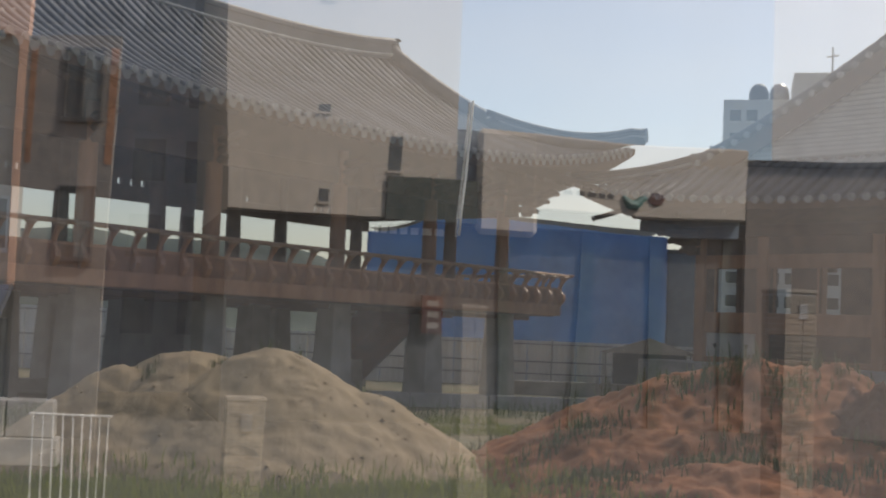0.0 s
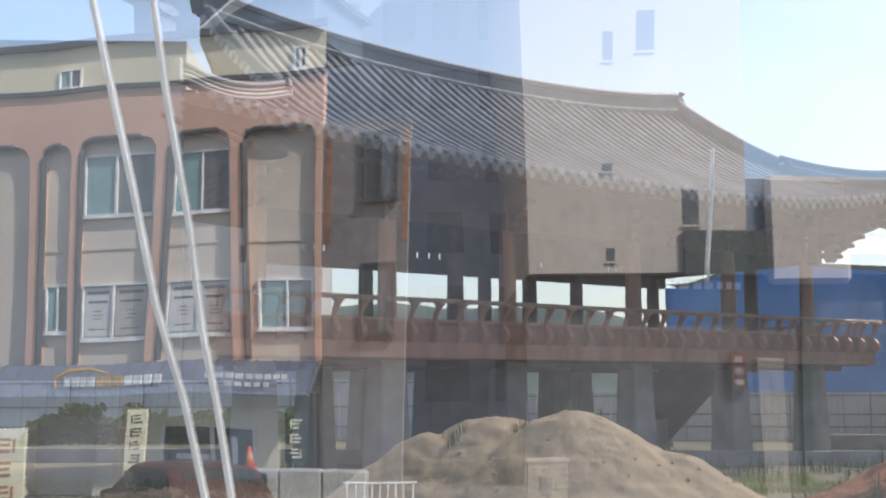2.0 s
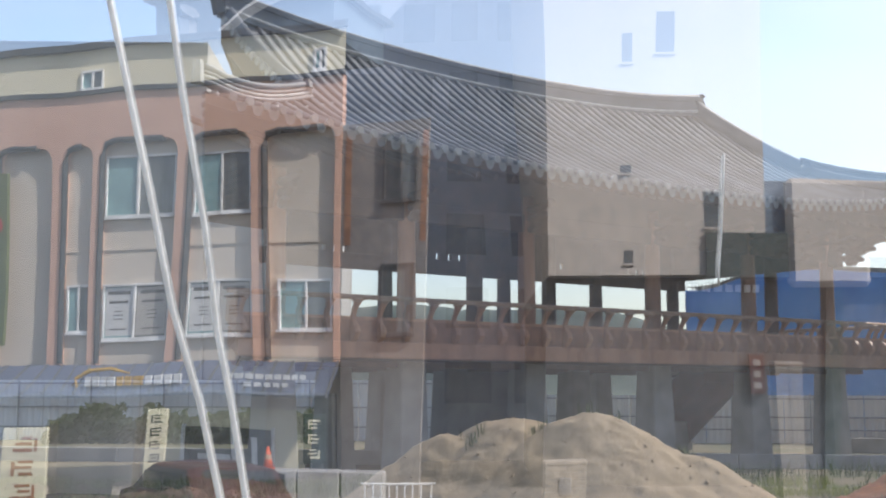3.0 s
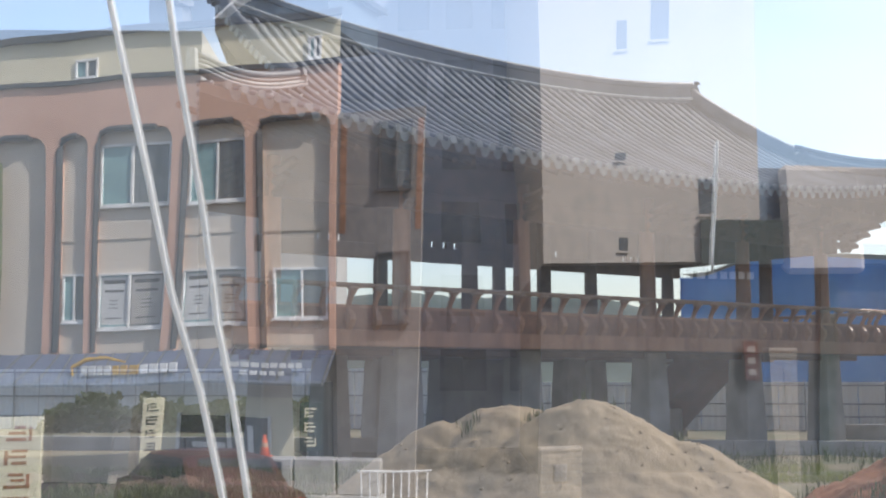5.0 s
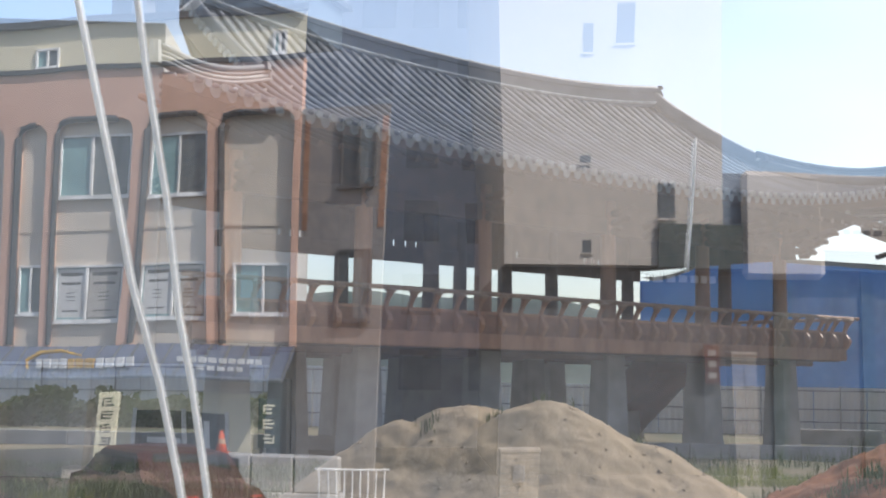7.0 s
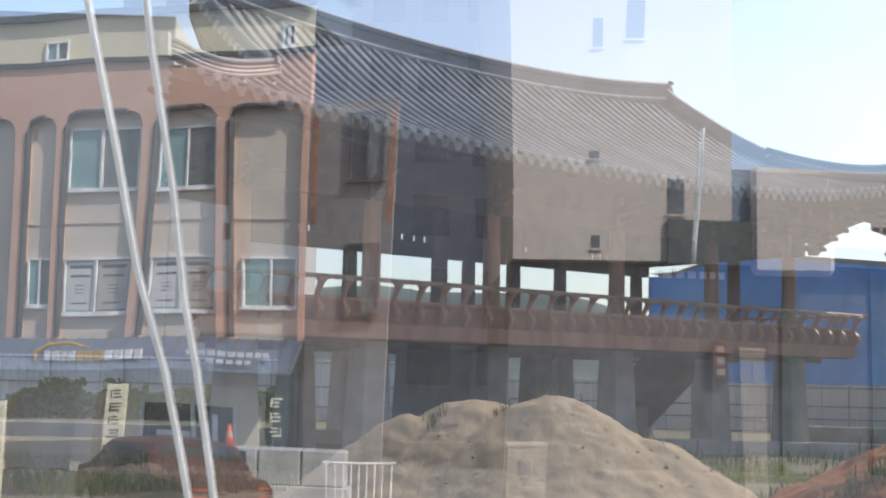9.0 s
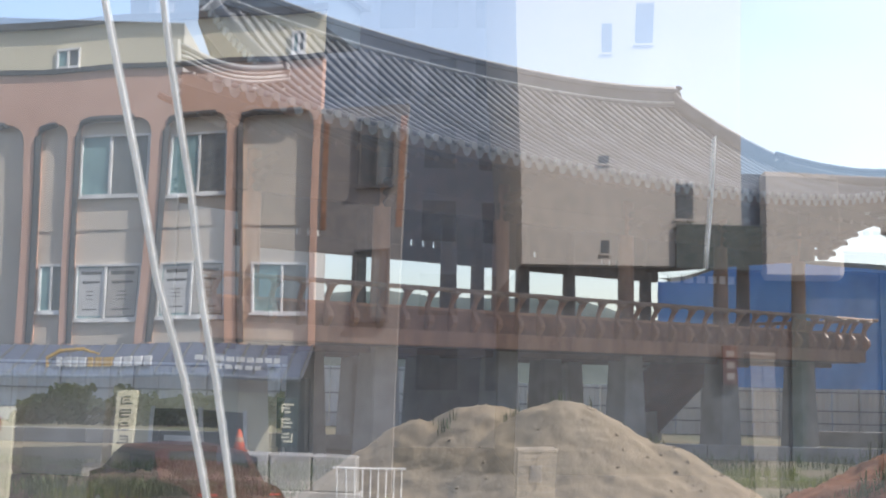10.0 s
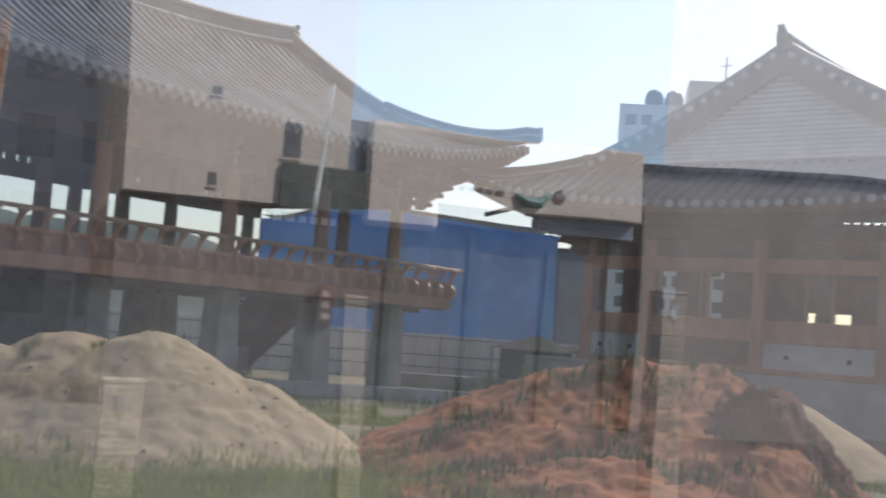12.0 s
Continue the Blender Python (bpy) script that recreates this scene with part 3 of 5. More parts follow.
                part("carved_filler", box(edge, v - 0.06, zb + 0.42, x - 0.08, v + 0.06, zb + 0.60), M_WOOD_DARK, pav)
                edge = x + 0.05
            part("carved_filler", box(edge, v - 0.06, zb + 0.42, b, v + 0.06, zb + 0.60), M_WOOD_DARK, pav)
    part("lintel", tube([(1.2, 1.0, 5.6), (4.4, 7.0, 5.6)], 0.28, 4), M_WOOD_DARK, pav)
    for u in (COLS[-1],):
        part("lintel", box(u - 0.12, 0.5, 5.4, u + 0.12, 7.5, 5.82, 0.02), M_WOOD_DARK, pav, "dark brown lintel beam")
        part("upper_wall", box(u - 0.07, 0.6, 5.82, u + 0.07, 7.4, 7.2), M_WOOD_DARK, pav)
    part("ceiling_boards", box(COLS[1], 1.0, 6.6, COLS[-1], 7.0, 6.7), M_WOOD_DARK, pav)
    # scalloped bracket ends on every column
    for u in COLS:
        for k, (o, z) in enumerate(((0.35, 5.62), (0.62, 5.85), (0.9, 6.08))):
            part("bracket_arm", tube([(u, 1.0, z), (u, 1.0 - o * 0.6, z), (u, 1.0 - o, z + 0.1), (u, 1.0 - o - 0.16, z + 0.02)], [0.1, 0.11, 0.1, 0.05], 6), M_WOOD_DARK, pav)
    for u in (13.2, 14.4, 16.7, 17.8, 20.0):
        for o, z in ((0.35, 5.62), (0.75, 5.9), (1.1, 6.12)):
            part("bracket_arm", tube([(u, 1.0, z), (u, 1.0 - o * 0.6, z), (u, 1.0 - o, z + 0.1), (u, 1.0 - o - 0.2, z + 0.02)], [0.12, 0.14, 0.13, 0.06], 6), M_WOOD_DARK, pav)
    for v in (0.4, 1.7, 3.0, 4.3, 5.6, 6.9):
        for k, (o, z) in enumerate(((0.35, 5.62), (0.62, 5.85), (0.9, 6.08))):
            part("bracket_arm", tube([(19.0, v, z), (19.0 + o * 0.6, v, z), (19.0 + o, v, z + 0.1), (19.16 + o, v, z + 0.02)], [0.1, 0.11, 0.1, 0.05], 6), M_WOOD_DARK, pav)
    # rafters
    for i in range(48):
        u = -0.6 + i * 0.47
        part("rafter", tube([(u, -1.35, 6.28), (u, 1.6, 7.35)], 0.07, 6), M_WOOD_DARK, pav)
    tiled_roof(pav, lambda u, v, z: (u, v, z), (-1.6, 22.3), (1.6, 16.75), (1.9, 18.0), (-1.5, 9.5), 4.0, 6.5, 9.8, (0.6, 1.3), 0.4545, 72, tile=0.075, sag=1.0, sides_detailed=(False, True), skew=5.2, bend=0.28, stack=0.2)
    part("core_wall", box(8.7, 4.6, -0.1, 10.7, 5.6, 2.5, 0.02), M_CONC, pav, "concrete core wall under the deck")
    # stair under the deck
    for k in range(9):
        part("stair_tread", box(15.2, 5.5 - 0.28 * k, 0.27 * k + 0.1, 16.9, 5.8 - 0.28 * k, 0.27 * k + 0.16), M_WOOD_DARK, pav)
    part("stair_flight", flight(15.2, 16.9), M_STAIR, pav, "dark red solid stair flight")


pavilion()


# ---- hall with its gable end towards the yard ----
HALL = pose(16.5, 34.3, 0, 0, 0, -60)


def hall():
    h = thing("hall", HALL, "timber hall with grey tiled hip-and-gable roof on a concrete platform", "hall")
    part("platform", box(-1.2, -1.2, -0.1, 13.2, 17, 1.35, 0.03), M_CONC, h, "grey concrete platform")
    posts = [0.2, 2.3, 5.8, 9.3, 11.8]
    for x in posts:
        part("post", box(x - 0.17, -0.17, 1.35, x + 0.17, 0.17, 5.2, 0.02), M_WOOD, h)
    for x0, x1 in zip(posts, posts[1:]):
        part("sill_beam", box(x0 + 0.17, -0.12, 2.22, x1 - 0.17, 0.12, 2.82, 0.02), M_WOOD, h)
        part("head_beam", box(x0 + 0.17, -0.12, 4.1, x1 - 0.17, 0.12, 4.5, 0.02), M_WOOD, h)
        part("ground_sill", box(x0 + 0.17, -0.12, 1.35, x1 - 0.17, 0.12, 1.52, 0.02), M_WOOD, h)
        part("upper_panel", box(x0 + 0.17, -0.05, 4.5, x1 - 0.17, 0.05, 5.0), M_WOOD_DARK, h)
        w = x1 - x0
        if abs(x0 - 2.3) > 0.1:
            part("plaster_panel", box(x0 + 0.22, -0.05, 1.52, x1 - 0.22, 0.05, 2.22), M_PLASTER, h, "white plastered panel with dark vent holes")
            for fx in (0.25, 0.75):
                part("vent_hole", tube([(x0 + w * fx, -0.07, 1.85), (x0 + w * fx, -0.052, 1.85)], 0.07, 10), M_BLACK, h)
        else:
            part("dark_panel", box(x0 + 0.22, -0.05, 1.52, x1 - 0.22, 0.05, 2.22), M_WOOD_DARK, h)
        # window row: dark shutters with a few clear gaps
        gaps = [g for g in ((0.73, 1.39, 2.82), (2.69, 3.17, 2.82), (4.05, 4.68, 2.82), (7.2, 7.42, 2.82), (7.95, 8.4, 2.82)) if x0 < g[0] < x1]
        edge = x0 + 0.17
        for a, b, z in gaps:
            part("shutter", box(edge, -0.05, 2.82, a, 0.05, 4.1, 0.01), M_WOOD_DARK, h)
            part("jamb", box(a - 0.05, -0.09, 2.82, a + 0.0, -0.052, 4.1), M_WOOD, h)
            if x0 > 5:
                part("shutter", box(a, -0.05, 3.08, b, 0.05, 4.1, 0.01), M_WOOD_DARK, h)
            edge = b
        part("shutter", box(edge, -0.05, 2.82, x1 - 0.17, 0.05, 4.1, 0.01), M_WOOD_DARK, h)
    part("eave_beam", box(-0.4, -0.2, 5.0, 12.2, 0.2, 5.35, 0.02), M_WOOD_DARK, h)
    for x in (0.2, 11.8):
        for y in (3.5, 7, 10.5, 14.8):
            part("post", box(x - 0.17, y - 0.17, 1.35, x + 0.17, y + 0.17, 5.2), M_WOOD, h)
        part("eave_beam", box(x - 0.2, 0.2, 5.0, x + 0.2, 15, 5.35, 0.02), M_WOOD_DARK, h)
    part("ceiling_boards", box(0.4, 0.2, 5.2, 11.6, 14.9, 5.3), M_WOOD_DARK, h)
    # bracket arms that carry the side eave, with their purlin
    part("purlin", box(-1.3, -1.2, 5.2, -1.0, 15, 5.5, 0.03), M_WOOD_DARK, h)
    for k in range(12):
        y = -0.2 + k * 0.75
        for o, z in ((0.5, 4.62), (0.95, 4.9), (1.35, 5.15)):
            part("bracket_arm", tube([(0.2, y, z), (0.2 - o * 0.6, y, z), (0.2 - o, y, z + 0.1), (0.0 - o, y, z + 0.02)], [0.13, 0.15, 0.14, 0.06], 6), M_WOOD_DARK, h)
    for k in range(12):
        part("rafter", tube([(-2.6 + k * 1.55, -1.8, 5.55), (-2.6 + k * 1.55, 0.6, 6.2)], 0.08, 6), M_WOOD_DARK, h)
    tiled_roof(h, lambda u, v, z: (-v, u, z), (-2.0, 17.0), (0.0, 15.0), (0.0, 15.0), (-15.0, 3.0), -6.2, 5.75, 10.15, (0.75, 0.75), 0.34, 48, tile=0.10, sag=0.1, ridge_h=0.3)


hall()

# ---- sand and soil heaps ----
def heap(name, f, xs, ys, material, label):
    bm = sheet(lambda x, y: (x, y, f(x, y)), xs, ys)
    ob = new(name, put_mesh(name, bm, material, True))
    return tagged(ob, label, "heap")


def cone(x, y, cx, cy, h, r, ex=1.0, ey=1.0):
    d = math.hypot((x - cx) / ex, (y - cy) / ey) / r
    return h * max(-0.4, 1 - d) if d > 0.25 else h * (1 - 0.125 - d * d * 2)


def sand_height(x, y):
    h = max(cone(x, y, 1.87, 17.0, 1.80, 2.9), cone(x, y, 0.9, 17.6, 1.70, 2.9), cone(x, y, -0.08, 17.3, 1.46, 1.9), cone(x, y, 3.1, 16.6, 1.19, 1.95))
    rough = 0.05 * fbm(x * 1.1, y * 1.1, 2) + 0.03 * fbm(x * 3.5, y * 3.5, 4, 7) + 0.014 * fbm(x * 11, y * 11, 6)
    return h + rough


SOIL_CREST = [(4.6, 17.4, 0.0), (5.3, 16.8, 0.45), (6.6, 16.2, 1.15), (7.5, 15.8, 1.55), (8.3, 15.3, 1.66), (9.2, 14.8, 1.68), (9.75, 14.4, 1.45), (9.98, 14.2, 0.8), (10.3, 14.0, 0.1)]


def soil_height(x, y):
    """A crest line with banks that fall away on both sides."""
    best = -1.0
    for (ax, ay, az), (bx, by, bz) in zip(SOIL_CREST, SOIL_CREST[1:]):
        t = ((x - ax) * (bx - ax) + (y - ay) * (by - ay)) / ((bx - ax) ** 2 + (by - ay) ** 2)
        t = min(1, max(0, t))
        d = math.hypot(x - ax - t * (bx - ax), y - ay - t * (by - ay))
        best = max(best, az + t * (bz - az) - (0.50 + 0.6 * smooth(9.0, 10.2, x)) * math.sqrt(d * d + 0.04) + 0.1)
    best = max(best, cone(x, y, 6.6, 12.9, 0.65, 2.6))
    return best + 0.10 * fbm(x * 1.3, y * 1.3, 7) + 0.06 * fbm(x * 4.5, y * 4.5, 9, 6)


heap("sand_heap", sand_height, lin(-4, 7, 230), lin(12, 22, 200), M_SAND, "large heap of pale brown building sand")
heap("soil_heap", soil_height, lin(2.5, 15, 260), lin(10, 20.5, 210), M_SOIL, "rough heap of red soil with weeds")
heap("damp_soil_heap", lambda x, y: min(1.42, cone(x, y, 9.05, 13.6, 2.1, 1.5, 1.0, 0.8)) + 0.2 * fbm(x * 2.3, y * 2.3, 3) - 0.25 * abs(fbm(x * 5, y * 5, 3)), lin(7.6, 10.6, 70), lin(12.3, 15.2, 60), M_SOIL_DARK, "dark damp lump of red soil beside the heap")
heap("rubble_heap", lambda x, y: min(0.22, cone(x, y, -5.6, 20.5, 0.42, 3.2, 1.3, 0.7)) + 0.20 * fbm(x * 1.7, y * 1.7, 11) + 0.08 * abs(fbm(x * 5, y * 5, 12)) - 0.05, lin(-10.5, -1.0, 110), lin(17.8, 23.2, 70), M_RUBBLE, "low spread of dark brown earth and rubble")
heap("small_sand_heap", lambda x, y: cone(x, y, 12.2, 17.6, 1.35, 2.3) + 0.04 * fbm(x, y, 1), lin(9.5, 15, 50), lin(15.5, 20.5, 50), M_SAND, "small pale sand heap behind the red soil")


def clods(count):
    """Small lumps and pebbles lying on the sand."""
    r = random.Random(21)
    verts, faces = [], []
    while count:
        x, y = r.uniform(-2.4, 5.4), r.uniform(14.0, 18.2)
        z = sand_height(x, y)
        if z < 0.05:
            continue
        a, q, b = r.uniform(0, 1.5), r.choice((0.010, 0.014, 0.018, 0.03)) * r.uniform(0.7, 1.3), len(verts)
        c, d = math.cos(a) * q, math.sin(a) * q
        verts += [(x + c, y + d, z), (x - d, y + c, z), (x - c * 1.3, y - d * 1.3, z), (x + d, y - c, z), (x, y, z + q * 0.8), (x, y, z - q)]
        for k in range(4):
            faces += [(b + k, b + (k + 1) % 4, b + 4), (b + (k + 1) % 4, b + k, b + 5)]
        count -= 1
    me = bpy.data.meshes.new("sand_clods")
    me.from_pydata(verts, [], faces)
    me.materials.append(M_SAND)
    tagged(new("sand_clods", me), "small lumps and pebbles lying on the sand heap", "pebbles", kind="stuff")


clods(260)


# ---- weeds and grass ----
def blades(name, spots, h, label, material=M_GRASS):
    verts, faces = [], []
    for (x, y, z) in spots:
        a = random.uniform(0, 6.28)
        hh = h * random.uniform(0.4, 1.2)
        lean = random.uniform(0.1, 0.6) * hh
        w = 0.004 + 0.008 * random.random()
        dx, dy = math.cos(a), math.sin(a)
        b = len(verts)
        verts += [(x - dy * w, y + dx * w, z - 0.03), (x + dy * w, y - dx * w, z - 0.03), (x + dx * lean * 0.4 + dy * w * 0.8, y + dy * lean * 0.4 - dx * w * 0.8, z + hh * 0.6), (x + dx * lean * 0.4 - dy * w * 0.8, y + dy * lean * 0.4 + dx * w * 0.8, z + hh * 0.6), (x + dx * lean, y + dy * lean, z + hh)]
        faces += [(b, b + 1, b + 2, b + 3), (b + 3, b + 2, b + 4)]
    me = bpy.data.meshes.new(name)
    me.from_pydata(verts, [], faces)
    me.materials.append(material)
    return tagged(new(name, me), label, "grass", kind="stuff")


rng = random.Random(4)
spots = []
while len(spots) < 26000:
    x, y = rng.uniform(-9, 14), rng.uniform(11, 26)
    if noise.noise(Vector((x * 0.5, y * 0.5, 5))) > (0.22 if y > 16.5 else -0.05):
        z = max(sand_height(x, y) if -4 < x < 7 and 12 < y < 22 else -9, soil_height(x, y) if 2.5 < x < 15 and 10 < y < 20.5 else -9)
        if z < 0.02:
            spots.append((x, y, ground_height(x, y)))
        elif z < 0.25 and rng.random() < 0.5:
            spots.append((x, y, z))
for k in range(16000):
    x, y = rng.uniform(-6, 4.2), rng.uniform(11.2, 14.6)
    if noise.noise(Vector((x * 0.6, y * 0.6, 8))) > -0.3 and sand_height(x, y) < 0.12:
        spots.append((x, y, max(0, sand_height(x, y))))
blades("grass", spots, 0.2, "patchy green grass on the site ground")
spots = []
for c in range(60):
    cx, cy = rng.uniform(4.5, 11.5), rng.uniform(11.5, 15.6)
    for k in range(rng.randint(20, 90)):
        x, y = cx + rng.gauss(0, 0.22), cy + rng.gauss(0, 0.16)
        spots.append((x, y, soil_height(x, y)))
for c in range(230):
    cx, cy = rng.uniform(-10.0, -2.0), rng.uniform(18.0, 23.5)
    for k in range(rng.randint(30, 110)):
        spots.append((cx + rng.gauss(0, 0.2), cy + rng.gauss(0, 0.15), 0.12))
for c in range(14):
    cx = rng.uniform(3, 8)
    cy = 17.5 + rng.uniform(-0.5, 0.5)
    for k in range(25):
        x, y = cx + rng.gauss(0, 0.15), cy + rng.gauss(0, 0.15)
        spots.append((x, y, max(0, soil_height(x, y))))
for c in range(12):
    cx, cy = rng.uniform(0.2, 3.6), 17.1 + rng.uniform(-0.3, 0.3)
    for k in range(7):
        x, y = cx + rng.gauss(0, 0.07), cy + rng.gauss(0, 0.07)
        spots.append((x, y, sand_height(x, y)))
blades("weeds", spots, 0.17, "green weeds growing on the red soil", M_WEED)
spots = []
for c in range(45):
    cx, cy = rng.uniform(1, 16), rng.uniform(26, 30)
    for k in range(30):
        spots.append((cx + rng.gauss(0, 0.3), cy + rng.gauss(0, 0.3), 0))
blades("tall_grass", spots, 0.35, "tall grass in front of the low concrete wall", M_WEED)

spots = []
for c in range(13):
    cx = rng.uniform(5.6, 9.0)
    cy = 17.0 - 0.55 * (cx - 5.6) + rng.uniform(-0.5, 0.5)
    for k in range(rng.randint(5, 12)):
        x, y = cx + rng.gauss(0, 0.06), cy + rng.gauss(0, 0.06)
        spots.append((x, y, max(0, soil_height(x, y))))
blades("tall_weeds", spots, 0.3, "tall thin weeds on the crest of the red soil", M_WEED)


def leaf_bush(name, centre, size, count, label, group=""):
    """A bush of separate leaf clumps with stems."""
    t = thing(name, pose(*centre), label, "bush", group)
    part("stem", tube([(0, 0, -0.1), (0.05, 0, size[2] * 0.5), (-0.1, 0.05, size[2])], [0.06, 0.04, 0.01], 6), M_WOOD_DARK, t)
    verts, faces = [], []
    r = random.Random(int(centre[0] * 10 + 77))
    for i in range(count):
        a, b = r.uniform(0, 6.28), r.uniform(0.0, 1.0) ** 0.5
        x, y, z = size[0] * b * math.cos(a), size[1] * b * math.sin(a), size[2] * r.uniform(0.05, 1.0)
        k = 1 + 0.35 * noise.noise(Vector((x * 1.5 + centre[0], y, z * 1.5)))
        x, y, z = x * k * (1.05 - 0.35 * z / size[2]), y * k, z * k
        s = r.uniform(0.06, 0.14)
        u = Vector((r.gauss(0, 1), r.gauss(0, 1), r.gauss(0, 1))).normalized()
        w = u.orthogonal()
        q = len(verts)
        for c in (-u, w * 0.6, u, -w * 0.6):
            verts.append(tuple(Vector((x, y, z)) + c * s))
        faces.append((q, q + 1, q + 2, q + 3))
    me = bpy.data.meshes.new("leaves")
    me.from_pydata(verts, [], faces)
    me.materials.append(M_LEAF)
    part("leaves", me, M_LEAF, t)
    return t


for i in range(8):
    leaf_bush("bush", (-13.5 + i * 1.15, 44 + 0.4 * wave(i), 0), (1.0, 0.8, 1.0 + 0.4 * wave(i, 3)), 1100, "dense dark green bush before the metal fence", "bushes along the fence")


# ---- site fence of metal sheets ----
def fence(x0, y0, x1, y1, height):
    t = thing("site_fence", pose(x0, y0, 0, 0, 0, math.degrees(math.atan2(y1 - y0, x1 - x0))), "pale grey corrugated metal site fence", "fence")
    length = math.hypot(x1 - x0, y1 - y0)
    n = int(length / 0.9)
    w = length / n
    bm = bmesh.new()
    xs = []
    for k in range(9):
        xs.append((0.01 + (w - 0.02) * k / 8, 0.03 if k % 2 else 0.0))
    a = [bm.verts.new((x, y, 0)) for x, y in xs]
    b = [bm.verts.new((x, y, height)) for x, y in xs]
    for k in range(8):
        bm.faces.new((a[k], a[k + 1], b[k + 1], b[k]))
    me = put_mesh("fence_sheet", bm, M_FENCE)
    for i in range(n):
        part("fence_sheet", me, M_FENCE, t).matrix_local = pose(i * w, 0, 0)
    for z in (0.5, height * 0.55, height - 0.12):
        part("fence_rail", tube([(0, -0.06, z), (length, -0.06, z)], 0.028, 6), M_STEEL, t)
    for i in range(0, n, 3):
        part("fence_post", tube([(i * w, -0.1, 0), (i * w, -0.1, height + 0.05)], 0.03, 6), M_STEEL, t)


fence(-22, 47.5, 2, 47.0, 2.25)
fence(2.1, 47.0, 26, 41.5, 1.72)


# ---- low concrete wall in front of the posts ----
def low_wall():
    t = thing("low_wall", pose(3.0, 31.2, 0, 0, 0, -9), "low grey concrete retaining wall", "wall")
    for i in range(-9, 10):
        part("wall_block", box(i * 2.0 + 0.01, 0, -0.1, i * 2.0 + 1.99, 0.25, 0.36, 0.015), M_CONC, t)

    t = thing("rear_low_wall", pose(12.2, 38.4, 0, 0, 0, -9), "low grey concrete wall before the metal fence", "wall")
    for i in range(6):
        part("wall_block", box(i * 2.0 + 0.01, 0, -0.1, i * 2.0 + 1.99, 0.25, 0.45, 0.015), M_CONC, t)


low_wall()


# ---- blue sheeted building, its grey neighbour ----
def sheeted():
    t = thing("sheeted_building", pose(9.6, 51.1, 0, 0, 0, -17.5), "building wrapped in bright blue tarpaulin sheeting", "building")
    L = 12.45

    def wall(x, z):
        zt = 6.0 + 0.75 * smooth(0.5, 3.5, x) - 0.55 * smooth(4.0, 12.4, x)
        f = z * zt
        return (x, 0.28 * fbm(x * 0.8, f * 0.45, 1) + 0.10 * abs(fbm(x * 2.1 + f, f * 1.2, 5)) + 0.05 * math.sin(x * 4.3 + f * 0.6) * (1 - z * 0.4) + 0.5 * max(0, z - 0.9) * 10 * 0.25, f)
    part("front_sheeting", sheet(wall, lin(0, L, 70), lin(0, 1, 26)), M_TARP, t, "wrinkled blue tarpaulin", True)
    part("side_sheeting", sheet(lambda y, z: (L + 0.05 * fbm(y, z * 4, 3), y, z * 6.2), lin(0, 12, 20), lin(0, 1, 12)), M_TARP, t, "", True)
    part("side_sheeting", sheet(lambda y, z: (0 + 0.05 * fbm(y, z * 4, 3), y, z * 6.0), lin(0, 12, 20), lin(0, 1, 12)), M_TARP, t, "", True)
    part("roof", sheet(lambda x, y: (x, y, 6.15 + 0.75 * smooth(0.5, 3.5, x) - 0.45 * smooth(4, 12.4, x) + 0.06 * min(y, 4)), lin(-0.1, L, 24), lin(0.35, 12, 8)), M_ROOFCREAM, t, "cream metal roof above the sheeting", True)
    for i in range(26):
        x = 0.2 + i * 0.14
        part("rebar", tube([(x, 0.8, 5.9), (x + 0.03 * wave(i), 0.8, 6.35 + 0.75 * smooth(0.5, 3.5, x) + 0.12 * wave(i, 2))], 0.015, 4), M_STEEL, t)
    g = thing("grey_building", pose(21.9, 48.2, 0, 0, 0, -20), "plain grey-blue sheeted building behind the hall", "building")
    part("wall", box(0, 0, 0, 2.0, 8, 5.6, 0.05), M_GREYSHEET, g)
    part("roof", box(-0.15, -0.15, 5.6, 2.1, 8.1, 5.75, 0.03), M_TRIM_SHADE, g)


sheeted()


# ---- dark canopy ----
def canopy():
    t = thing("canopy_tent", pose(17.2, 39.2, 0, 0, 0, -20), "dark canopy tent with low pitched roof", "tent")
    bm = bmesh.new()
    top = bm.verts.new((0, 0, 1.98))
    c = [bm.verts.new((x, y, 1.45)) for x, y in ((-1.6, -1.3), (1.6, -1.3), (1.6, 1.3), (-1.6, 1.3))]
    for k in range(4):
        bm.faces.new((c[k], c[(k + 1) % 4], top))
    bmesh.ops.solidify(bm, geom=bm.faces[:], thickness=0.06)
    part("canopy", bm, M_BLACK, t)
    part("side_panel", box(-1.2, 0.6, 0.0, 1.3, 0.66, 1.45), M_GREYSHEET, t)
    for x in (-1.5, 1.5):
        for y in (-1.2, 1.2):
            part("pole", tube([(x, y, 0), (x, y, 1.5)], 0.03, 6), M_STEEL, t)


canopy()


